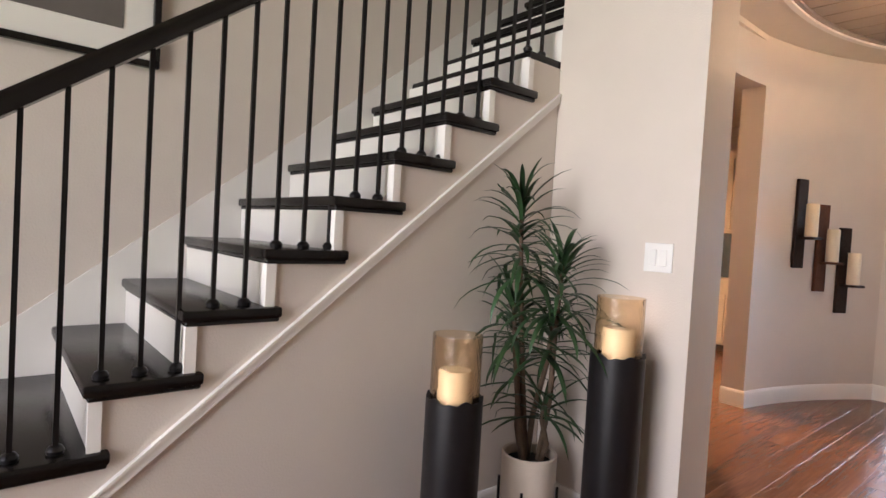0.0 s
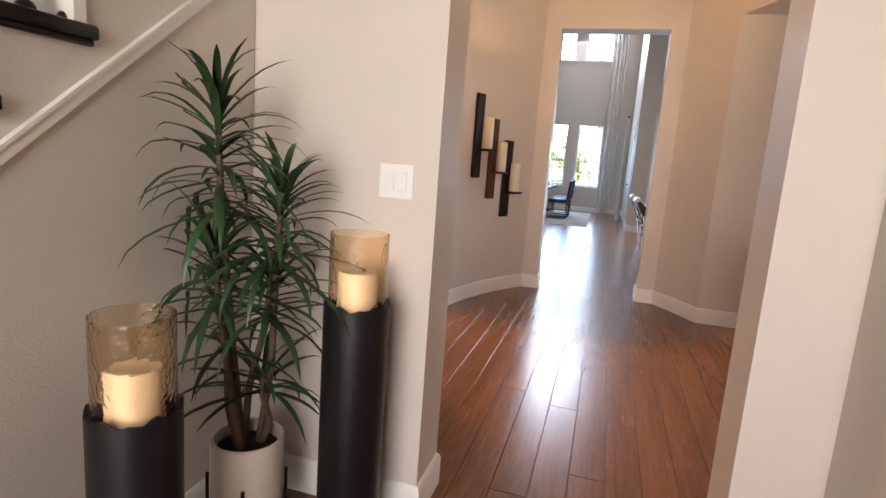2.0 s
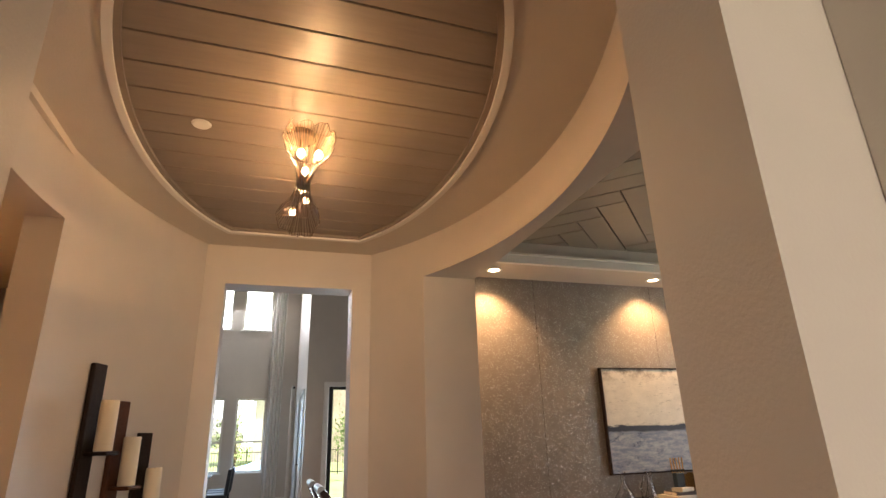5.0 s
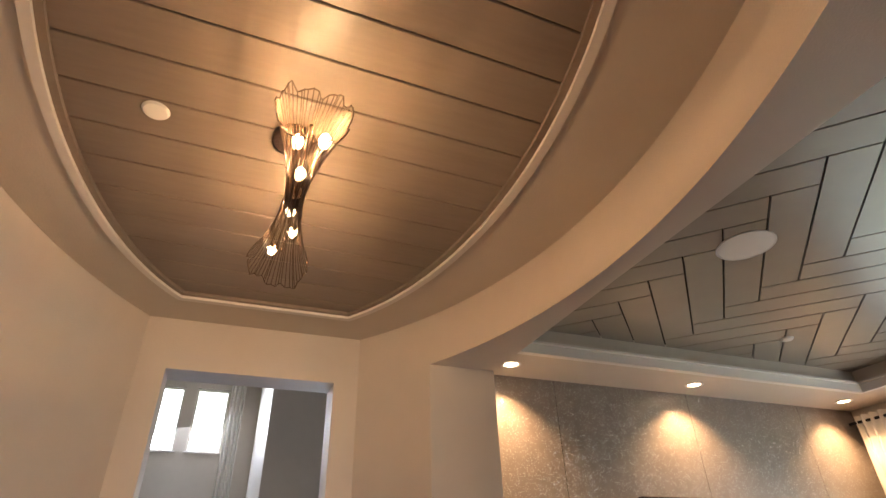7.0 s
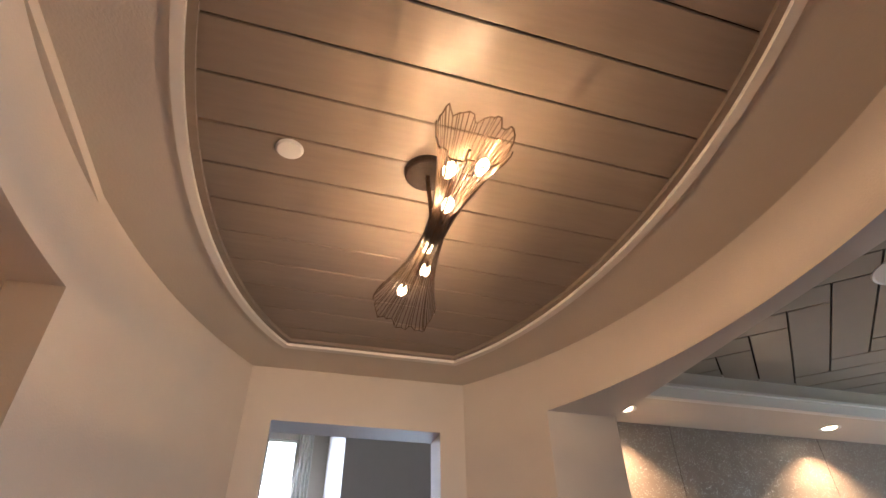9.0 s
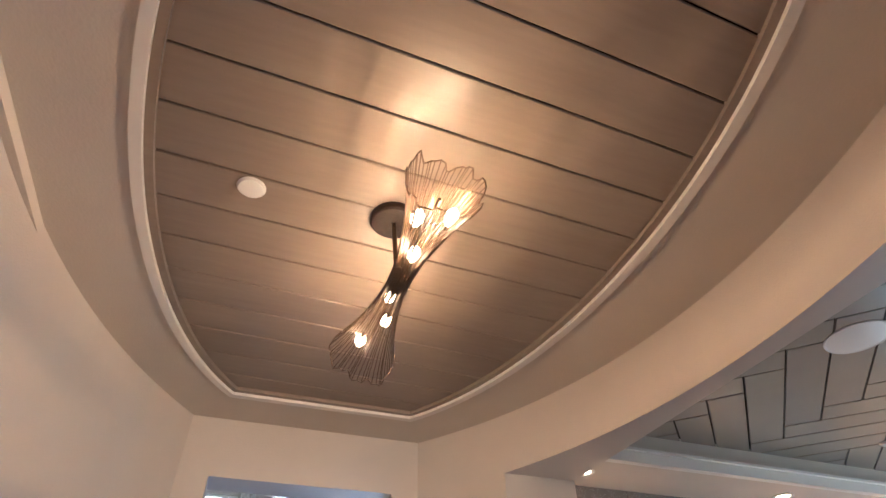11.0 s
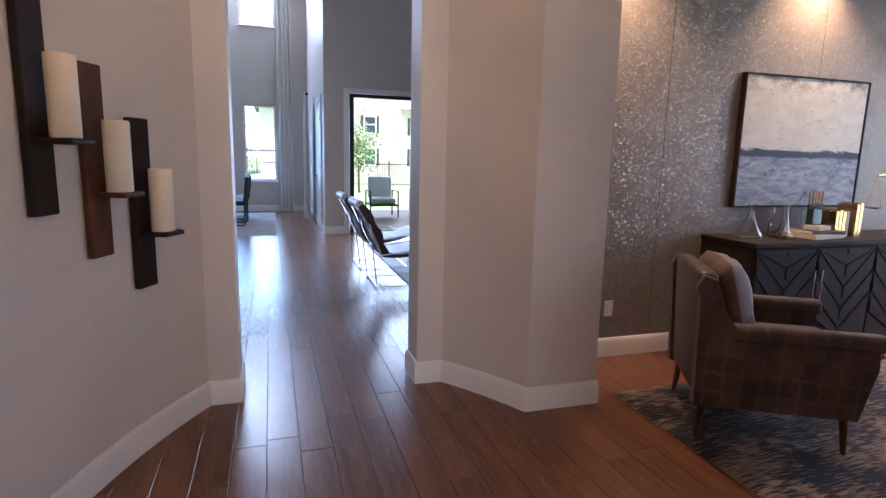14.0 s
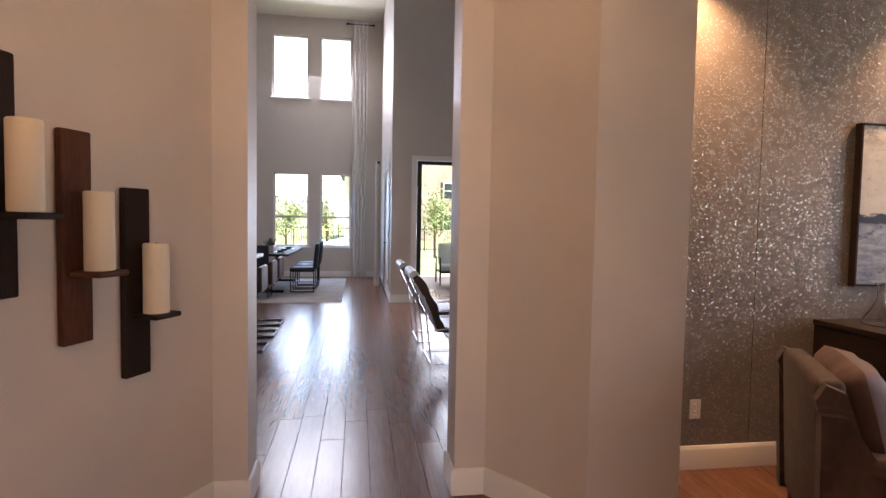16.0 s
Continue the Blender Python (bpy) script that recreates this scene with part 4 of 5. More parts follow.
for i, (x, y, z) in enumerate(((-0.285, 0.03, 0.02), (-0.36, -0.05, -0.02), (-0.16, 0.0, -0.012), (0.11, 0.0, 0.012), (0.27, -0.03, 0.02), (0.37, 0.04, -0.02))):
    b = part("bulb", Shape().lathe([(0.006, -0.034), (0.016, -0.02), (0.020, 0.0), (0.015, 0.02), (0.004, 0.034)], 0, 0, 16), BULB, lamp, "glowing candelabra bulb", True)
    b.matrix_basis = pose(x, y, z, 0, 90, 0)
    b.visible_shadow = False
    part("socket", Shape().tube([(x + (0.055 if x < 0 else -0.055), y, z), (x + (0.034 if x < 0 else -0.034), y, z)], 0.009, 8), BRONZE, lamp)
    point_light("bulb_light", LX + x, LY + y, LZ + z, 3.5, WARM, 0.004)

sd = thing("smoke_detector", "white round smoke detector on the ceiling boards", "smoke detector", pose(4.84, 1.915, CEIL + 0.022))
part("base", Shape().lathe([(0.048, -0.004), (0.050, -0.001)], 0, 0, 28), PLASTIC, sd, "", True)
part("cover", Shape().lathe([(0.030, -0.012), (0.042, -0.010), (0.047, -0.004)], 0, 0, 28), PLASTIC, sd, "", True)

# ---- study ----
G = "recessed downlights"


def downlight(x, y, z, watts, degrees=75, tilt=0):
    d = thing("downlight", "white recessed downlight glowing warm in the ceiling", "downlight", pose(x, y, z), G)
    part("trim_ring", Shape().lathe([(0.052, -0.001), (0.075, -0.002), (0.078, -0.007), (0.060, -0.009), (0.052, -0.004)], 0, 0, 28), PLASTIC, d, "", True)
    lens = part("lens", Shape().lathe([(0.05, -0.004), (0.02, -0.006), (0.001, -0.006)], 0, 0, 24), LENS, d, "lit lens", True)
    lens.visible_shadow = False
    s = spot_light("downlight_beam", x, y, z - 0.012, watts, (1.0, 0.60, 0.29), degrees)
    s.rotation_euler = (0, radians(tilt), 0)


for y in (-0.46, -2.22, -4.05):
    downlight(6.62, y, SOFFIT, 50, 115, -8)
downlight(12.9, 2.2, 6.4, 14)

sp = thing("ceiling_speaker", "round white ceiling speaker", "speaker", pose(4.95, -1.14, SOFFIT + 0.20))
part("bezel", Shape().lathe([(0.146, -0.002), (0.160, -0.006), (0.163, -0.001)], 0, 0, 36), PLASTIC, sp, "", True)
part("grille", Shape().lathe([(0.147, -0.003), (0.12, -0.007), (0.01, -0.009)], 0, 0, 36), PLASTIC, sp, "", True)
s2 = thing("smoke_detector", "small white smoke detector on the herringbone boards", "smoke detector", pose(5.93, -2.6, SOFFIT + 0.20))
part("cover", Shape().lathe([(0.030, -0.022), (0.042, -0.018), (0.05, -0.003)], 0, 0, 24), PLASTIC, s2, "", True)

WX = X4 - 0.008
for y in (-0.98, -2.35, -3.72):
    structure("wallpaper_seam", Shape().box(WX - 0.0006, WX, y - 0.0012, y + 0.0012, 0.14, SOFFIT), CONSOLE_WOOD, "fine wallpaper seam", "trim")

art = thing("abstract_painting", "abstract cream and navy seascape canvas in a thin dark frame", "painting", pose(WX - 0.004, -2.222, 1.092))
part("canvas", Shape().rbox(-0.040, -0.004, -0.603, 0.603, 0.012, 0.967, 0.004), CANVAS, art, "cream and navy canvas")
for a, b, c, d in ((-0.618, 0.618, 0.0, 0.010), (-0.618, 0.618, 0.968, 0.978), (-0.618, -0.606, 0.010, 0.968), (0.606, 0.618, 0.010, 0.968)):
    part("frame_bar", Shape().box(-0.046, -0.001, a, b, c, d), DARK_OAK, art)

outlet = thing("wall_outlet", "white duplex outlet low on the glitter wall", "outlet", pose(WX, -0.62, 0.36))
part("plate", Shape().rbox(-0.006, -0.0005, -0.036, 0.036, -0.058, 0.058, 0.003, 2), PLASTIC, outlet)
for z in (-0.02, 0.02):
    part("socket", Shape().rbox(-0.009, -0.0055, -0.014, 0.014, z - 0.013, z + 0.013, 0.004), PLASTIC, outlet)

# sideboard
CXF, CXB, CY0, CY1, CTOP = 6.365, 6.845, -3.58, -1.36, 0.895
side = thing("sideboard", "dark oak sideboard with chevron carved doors", "sideboard", pose((CXF + CXB) / 2, (CY0 + CY1) / 2, 0))
hx, hy = (CXB - CXF) / 2, (CY1 - CY0) / 2
part("top", Shape().rbox(-hx - 0.012, hx, -hy - 0.01, hy + 0.01, CTOP - 0.03, CTOP, 0.004, 2), CONSOLE_WOOD, side, "dark oak top")
part("carcass", Shape().rbox(-hx + 0.014, hx, -hy, hy, 0.17, CTOP - 0.031, 0.003), CONSOLE_WOOD, side)
for sx in (-1, 1):
    for sy in (-1, 1):
        part("leg", Shape().tube([(sx * (hx - 0.06), sy * (hy - 0.10), 0.17), (sx * (hx - 0.04), sy * (hy - 0.06), 0.0)], 0.02, 10, False, [0.024, 0.014]), BLACK_METAL, side, "tapered dark leg", True)
part("base_rail", Shape().rbox(-hx + 0.05, -hx + 0.08, -hy + 0.1, hy - 0.1, 0.13, 0.17, 0.004), BLACK_METAL, side)
DW = 2 * hy / 4
for i in range(4):
    y1 = hy - i * DW - 0.004
    y0 = y1 - DW + 0.008
    door = part("door", Shape().rbox(-hx - 0.006, -hx + 0.013, y0, y1, 0.185, CTOP - 0.045, 0.002), CONSOLE_WOOD, side, "chevron carved door")
    z = 0.10
    n = 0
    mid = (y0 + y1) / 2
    while z < CTOP:
        for sgn in (-1, 1):
            e = y0 + 0.01 if sgn < 0 else y1 - 0.01
            rise = abs(e - mid)
            q = [(mid + sgn * 0.001, z), (e, z + rise), (e, z + rise + 0.074), (mid + sgn * 0.001, z + 0.074)]
            q = [(a, min(max(b, 0.195), CTOP - 0.055)) for a, b in q]
            if max(b for a, b in q) - min(b for a, b in q) > 0.03:
                thick = 0.004 + 0.005 * ((n + (sgn > 0)) % 2)
                sh = Shape().add([(-hx - 0.0055, a, b) for a, b in q] + [(-hx - 0.006 - thick, a, b) for a, b in q], [(0, 1, 2, 3), (4, 5, 6, 7), (0, 1, 5, 4), (1, 2, 6, 5), (2, 3, 7, 6), (3, 0, 4, 7)])
                part("slat", sh, CONSOLE_WOOD, door)
        z += 0.078
        n += 1
    hy_ = y0 + 0.03 if i % 2 == 0 else y1 - 0.03
    part("handle", Shape().rbox(-hx - 0.036, -hx - 0.028, hy_ - 0.006, hy_ + 0.006, 0.42, 0.70, 0.002).box(-hx - 0.029, -hx - 0.005, hy_ - 0.005, hy_ + 0.005, 0.43, 0.44).box(-hx - 0.029, -hx - 0.005, hy_ - 0.005, hy_ + 0.005, 0.68, 0.69), CHROME, door, "slim brushed metal handle")


def decanter(x, y, h, r, lean):
    d = thing("glass_decanter", "clear glass decanter on the sideboard", "decanter", pose(x, y, CTOP))
    outer = [(r * 0.8, 0.0), (r, 0.008), (r, h * 0.12), (r * 0.55, h * 0.38), (0.022, h * 0.6), (0.018, h * 0.85), (0.03, h)]
    inner = [(max(a - 0.0035, 0.003), max(z, 0.006)) for a, z in reversed(outer)]
    s = Shape().lathe(outer + inner, 0, 0, 32)
    s.v = [(a + lean * max(0, z - h * 0.4), b, z) for a, b, z in s.v]
    part("vessel", s, CLEAR, d, "", True).visible_shadow = False
    return d


decanter(6.62, -1.57, 0.24, 0.085, 0.0)
decanter(6.52, -1.77, 0.24, 0.055, 0.0)
jug = thing("glass_jug", "clear glass jug with a looped handle", "jug", pose(6.60, -1.80, CTOP))
part("vessel", Shape().lathe([(0.045, 0.0), (0.06, 0.01), (0.062, 0.10), (0.035, 0.17), (0.045, 0.20), (0.042, 0.20), (0.032, 0.17), (0.058, 0.10), (0.055, 0.014)], 0, 0, 28), CLEAR, jug, "", True).visible_shadow = False
part("handle", Shape().tube([(0, 0.04 + 0.045 * math.sin(math.pi * k / 10), 0.07 + 0.10 * k / 10) for k in range(11)], 0.005, 8), CLEAR, jug, "", True)


def book(x, y, z, w, d, h, turn, material):
    b = thing("book", "hardback book lying on the sideboard", "book", pose(x, y, z, 0, 0, turn))
    part("cover", Shape().rbox(-w / 2, w / 2, -d / 2, d / 2, 0, 0.003, 0.001).rbox(-w / 2, w / 2, -d / 2, d / 2, h - 0.003, h, 0.001).rbox(-w / 2, -w / 2 + 0.004, -d / 2, d / 2, 0.003, h - 0.003, 0.001), material, b)
    part("pages", Shape().box(-w / 2 + 0.005, w / 2 - 0.004, -d / 2 + 0.004, d / 2 - 0.004, 0.0035, h - 0.0035), PAPER, b, "cream page block")


book(6.58, -2.13, CTOP, 0.24, 0.34, 0.03, 8, PAPER)
book(6.58, -2.16, CTOP + 0.03, 0.21, 0.28, 0.025, -6, BOOK_DARK)
book(6.58, -2.15, CTOP + 0.055, 0.12, 0.16, 0.03, 14, PAPER)
for i, (y, h, m) in enumerate(((-2.30, 0.19, BRASS), (-2.335, 0.20, BRASS), (-2.37, 0.185, BRASS), (-2.405, 0.19, PAPER), (-2.50, 0.24, BRASS), (-2.535, 0.25, BRASS))):
    b = thing("standing_book", "gold bound book standing on the sideboard", "book", pose(6.62, y, CTOP), "gold books on the sideboard")
    part("cover", Shape().rbox(-0.075, 0.075, -0.0155, -0.0125, 0, h, 0.001).rbox(-0.075, 0.075, 0.0125, 0.0155, 0, h, 0.001).rbox(-0.078, -0.072, -0.0155, 0.0155, 0, h, 0.002), m, b)
    part("pages", Shape().box(-0.07, 0.072, -0.012, 0.012, 0.003, h - 0.004), PAPER, b, "cream page block")
orn = thing("candelabra", "small brass and black candelabra ornament on the books", "ornament", pose(6.62, -2.16, CTOP + 0.085))
part("base", Shape().rbox(-0.03, 0.03, -0.045, 0.045, 0, 0.12, 0.006), DARK_GLASS, orn, "dark glass block")
for k in range(5):
    part("arm", Shape().tube([(0, -0.06 + 0.03 * k, 0.12), (0, -0.064 + 0.032 * k, 0.25)], 0.006, 8), BRASS, orn)
part("crossbar", Shape().tube([(0, -0.07, 0.14), (0, 0.07, 0.14)], 0.012, 8), BLACK_METAL, orn)

scale = thing("balance_scale", "brass balance scale with two hanging pans", "scale", pose(6.60, -2.98, CTOP))
part("base", Shape().lathe([(0.055, 0), (0.058, 0.012), (0.03, 0.02), (0.024, 0.05)], 0, 0, 28), TRIM, scale, "white stone base", True)
part("column", Shape().lathe([(0.014, 0.05), (0.01, 0.12), (0.013, 0.14), (0.008, 0.16), (0.008, 0.47), (0.014, 0.49), (0.004, 0.53)], 0, 0, 16), BRASS, scale, "", True)
part("beam", Shape().tube([(0, -0.25, 0.455), (0, -0.1, 0.47), (0, 0, 0.475), (0, 0.1, 0.47), (0, 0.25, 0.455)], 0.008, 8), BRASS, scale, "", True)
for sgn in (-1, 1):
    pan = part("pan", Shape().lathe([(0.002, 0.20), (0.04, 0.204), (0.06, 0.215), (0.058, 0.217), (0.03, 0.208)], 0, sgn * 0.25, 24), BRASS, scale, "", True)
    for a in (0, 2.1, 4.2):
        part("chain", Shape().tube([(0, sgn * 0.25, 0.455), (0.055 * math.cos(a), sgn * 0.25 + 0.055 * math.sin(a), 0.215)], 0.0018, 5), BRASS, pan)

# rug under the armchair
rug = thing("study_rug", "navy, charcoal and sand streaked pile rug", "rug", pose(6.30, -0.28, 0))
pile = Shape()
nx, ny = 54, 58
for i in range(nx + 1):
    for j in range(ny + 1):
        edge = min(i, nx - i, j, ny - j)
        wob = rng.uniform(-0.006, 0.006)
        pile.v.append((-2.7 * i / nx + (wob if i in (0, nx) else 0), -2.9 * j / ny + (wob if j in (0, ny) else 0), (0.014 if edge else 0.004) + rng.uniform(-0.0015, 0.0015)))
pile.f = [(i * (ny + 1) + j, i * (ny + 1) + j + 1, (i + 1) * (ny + 1) + j + 1, (i + 1) * (ny + 1) + j) for i in range(nx) for j in range(ny)]
part("rug_surface", pile, PILE, rug, "", True)
part("backing", Shape().box(-2.695, -0.005, -2.895, -0.005, 0.0005, 0.0035), BOOK_DARK, rug)

# armchair: local +x is its front
chair = thing("armchair", "taupe crushed velvet armchair with a plump cushion and wooden legs", "armchair", pose(5.78, -0.84, 0.012, 0, 0, 240))


def soft_box(x0, x1, y0, y1, z0, z1, r, bulge=0.0, seg=3):
    s = Shape().rbox(x0, x1, y0, y1, z0, z1, r, seg)
    if bulge:
        cx, cy, cz = (x0 + x1) / 2, (y0 + y1) / 2, (z0 + z1) / 2
        out = []
        for x, y, z in s.v:
            u, v, w = (x - cx) / (x1 - x0) * 2, (y - cy) / (y1 - y0) * 2, (z - cz) / (z1 - z0) * 2
            out.append((x, y, z + bulge * w * (1 - u * u) * (1 - v * v)))
        s.v = out
    return s


def cushion(w, h, d, n=16):
    """A stuffed cushion in the y z plane, thick along x, with pinched edges."""
    s = Shape()
    for side in (1, -1):
        base = len(s.v)
        for i in range(n + 1):
            for j in range(n + 1):
                u, v = 2 * i / n - 1, 2 * j / n - 1
                t = ((1 - u ** 4) * (1 - v ** 4)) ** 0.5
                wr = 0.006 * math.sin(9 * u + 5 * v) * t
                k = 1 - 0.07 * (u * u * v * v)
                s.v.append((side * (d / 2) * t + wr, u * w / 2 * k, v * h / 2 * k))
        s.f += [(base + i * (n + 1) + j, base + i * (n + 1) + j + 1, base + (i + 1) * (n + 1) + j + 1, base + (i + 1) * (n + 1) + j) for i in range(n) for j in range(n)]
    return s


side_prof = [(-0.40, 0.20), (0.33, 0.20), (0.38, 0.47), (0.37, 0.56), (-0.22, 0.58), (-0.34, 0.76), (-0.42, 0.76)]
for sgn in (-1, 1):
    y0, y1 = (0.29, 0.36) if sgn > 0 else (-0.36, -0.29)
    sh = Shape().slab(side_prof, y0, y1)
    sh.v = [(x, y + sgn * 0.02 * (z - 0.2) / 0.4, z) for x, y, z in sh.v]
    part("side_panel", sh, VELVET, chair, "velvet side panel")
    part("armrest", soft_box(-0.27, 0.405, y0 - 0.012 + sgn * 0.018, y1 + 0.012 + sgn * 0.018, 0.545, 0.63, 0.028), VELVET, chair, "padded velvet armrest", True)
    wing = Shape().slab([(-0.36, 0.55), (-0.26, 0.60), (-0.335, 0.835), (-0.40, 0.86), (-0.43, 0.80)], y0 + 0.01, y1 + 0.012 * sgn)
    part("wing", wing, VELVET, chair, "velvet wing")
back = soft_box(-0.385, -0.285, -0.30, 0.30, 0.20, 0.87, 0.035)
back.v = [(x - 0.05 * (z - 0.2), y, z) for x, y, z in back.v]
part("backrest", back, VELVET, chair, "velvet backrest", True)
part("seat_base", soft_box(-0.30, 0.36, -0.288, 0.288, 0.20, 0.37, 0.02), VELVET, chair, "", True)
part("seat_cushion", soft_box(-0.24, 0.385, -0.286, 0.286, 0.372, 0.49, 0.04, 0.025), VELVET, chair, "velvet seat cushion", True)
pc = part("back_cushion", cushion(0.54, 0.44, 0.19), VELVET_L, chair, "plump brown velvet cushion", True)
pc.matrix_basis = pose(-0.21, 0, 0.70, 0, -14, 0)
for x, y in ((-0.34, 0.29), (-0.34, -0.29), (0.30, 0.29), (0.30, -0.29)):
    part("leg", Shape().tube([(x, y, 0.20), (x * 1.06, y * 1.03, 0.0)], 0.02, 12, False, [0.022, 0.012]), RED_OAK, chair, "tapered wooden leg", True)


def curtain(name, x, y, along, width, z0, z1, folds, label, rod=True):
    """A pleated curtain that hangs from grommets on a black rod."""
    c = thing(name, label, "curtain", pose(x, y, 0, 0, 0, along))
    n = folds * 10
    s = Shape()
    for k, z in enumerate((z0, z0 + 0.4, (z0 + z1) / 2, z1 - 0.3, z1)):
        amp = (0.055, 0.045, 0.04, 0.035, 0.032)[k]
        for i in range(n + 1):
            u = i / n
            s.v.append((u * width + 0.008 * math.sin(7 * u + k), amp * math.sin(2 * math.pi * folds * u + 0.15 * k), z))
    s.f = [(k * (n + 1) + i, k * (n + 1) + i + 1, (k + 1) * (n + 1) + i + 1, (k + 1) * (n + 1) + i) for k in range(4) for i in range(n)]
    s.v += [(a, b + 0.003, z) for a, b, z in s.v]
    m = 5 * (n + 1)
    s.f += [tuple(m + q for q in reversed(f)) for f in s.f]
    part("panel", s, CURTAIN, c, "pleated white panel", True)
    if rod:
        part("rod", Shape().tube([(-0.12, 0, z1 - 0.06), (width + 0.12, 0, z1 - 0.06)], 0.014, 10), BLACK_METAL, c, "black rod", True)
        for a in (-0.14, width + 0.14):
            part("finial", Shape().lathe([(0.004, -0.03), (0.028, -0.015), (0.03, 0.0), (0.028, 0.015), (0.004, 0.03)], a, 0, 14), BLACK_METAL, c, "black finial", True).location = (0, 0, z1 - 0.06)
    return c


curtain("study_curtain", 6.25, STUDY_S + 0.10, 0, 0.55, 0.02, 2.86, 6, "white pleated linen curtain beside the study window")


def window(name, axis, a0, a1, z0, z1, c, mull=(), bars=(), label="white framed window with clear panes"):
    """A framed window in a wall: axis 'y' in a wall of constant x = c, 'x' of constant y = c."""
    w = tagged(new(name), label, "window", "", "structure")

    def bx(p, q, lo, hi, d0, d1):
        return (c + d0, c + d1, p, q, lo, hi) if axis == "y" else (p, q, c + d0, c + d1, lo, hi)
    for p, q, lo, hi in ((a0, a1, z0, z0 + 0.05), (a0, a1, z1 - 0.05, z1), (a0, a0 + 0.05, z0 + 0.05, z1 - 0.05), (a1 - 0.05, a1, z0 + 0.05, z1 - 0.05)):
        part("frame_bar", Shape().rbox(*bx(p, q, lo, hi, 0.05, 0.11), 0.004), TRIM, w)
    for b in bars:
        part("meeting_rail", Shape().rbox(*bx(a0 + 0.05, a1 - 0.05, b - 0.025, b + 0.025, 0.06, 0.10), 0.004), TRIM, w)
    zs = [z0 + 0.05, *bars, z1 - 0.05]
    for lo, hi in zip(zs, zs[1:]):
        g = part("pane", Shape().box(*bx(a0 + 0.05, a1 - 0.05, lo, hi, 0.078, 0.082)), PANE, w)
        g.visible_shadow = False
    part("sill", Shape().rbox(*bx(a0 - 0.04, a1 + 0.04, z0 - 0.03, z0 + 0.001, -0.04, 0.05), 0.005), TRIM, w, "white sill")
    return w


window("window_study", "x", 3.9, 6.1, 0.6, 2.5, STUDY_S - 0.15, (), (1.55,))

# ---- great room ----
for i, (a, b, lo, hi) in enumerate(WINS):
    window("window_dining_%d" % (i + 1), "y", a, b, lo, hi, 18.0, (), (1.50,) if lo < 1 else ())
window("window_clerestory", "y", -3.0, -1.70, 5.0, 6.0, GX)
curtain("tall_curtain", 17.86, 1.15, 90, 0.36, 0.03, 6.32, 4, "two-storey white pleated linen curtain beside the windows")
curtain("side_curtain", 15.75, GY + 0.16, 0, 0.75, 0.03, 2.72, 6, "white pleated linen curtain beside a side door")
sd2 = tagged(new("door_side"), "white side door with black hinges in the great room", "door", "", "structure")
part("casing", Shape().rbox(14.05, 14.14, GY + 0.001, GY + 0.022, 0, 2.50, 0.004).rbox(15.06, 15.15, GY + 0.001, GY + 0.022, 0, 2.50, 0.004).rbox(14.14, 15.06, GY + 0.001, GY + 0.022, 2.41, 2.50, 0.004), TRIM, sd2)
part("leaf", Shape().rbox(14.15, 15.05, GY + 0.001, GY + 0.014, 0.01, 2.40, 0.004), TRIM, sd2)
for z in (0.3, 1.2, 2.1):
    part("hinge", Shape().box(14.138, 14.155, GY + 0.014, GY + 0.028, z - 0.05, z + 0.05), BLACK_METAL, sd2, "black hinge")
part("lever", Shape().tube([(14.97, GY + 0.014, 1.0), (14.97, GY + 0.06, 1.0), (14.87, GY + 0.06, 1.0)], 0.009, 8), BLACK_METAL, sd2, "black lever")

pd = tagged(new("door_patio"), "wide patio door with a white casing and dark frame, slid open", "door", "", "structure")
part("casing", Shape().rbox(GX - 0.022, GX - 0.001, 0.33, 0.435, 0, 2.59, 0.004).rbox(GX - 0.022, GX - 0.001, -3.2, 0.33, 2.50, 2.59, 0.004).rbox(GX - 0.022, GX - 0.001, -3.2, -3.1, 0, 2.50, 0.004), TRIM, pd, "white casing")
part("dark_frame", Shape().rbox(GX + 0.03, GX + 0.12, 0.245, 0.329, 0.0, 2.498, 0.004).rbox(GX + 0.03, GX + 0.12, -3.1, 0.245, 2.44, 2.498, 0.004).rbox(GX + 0.03, GX + 0.12, -3.1, -3.04, 0, 2.44, 0.004), BLACK_METAL, pd, "dark metal frame")
part("threshold", Shape().rbox(GX, GX + 0.18, -3.1, 0.33, -0.01, 0.012, 0.004), BLACK_METAL, pd)
part("sliding_pane", Shape().box(GX + 0.07, GX + 0.078, -3.04, -1.5, 0.02, 2.44), PANE, pd).visible_shadow = False


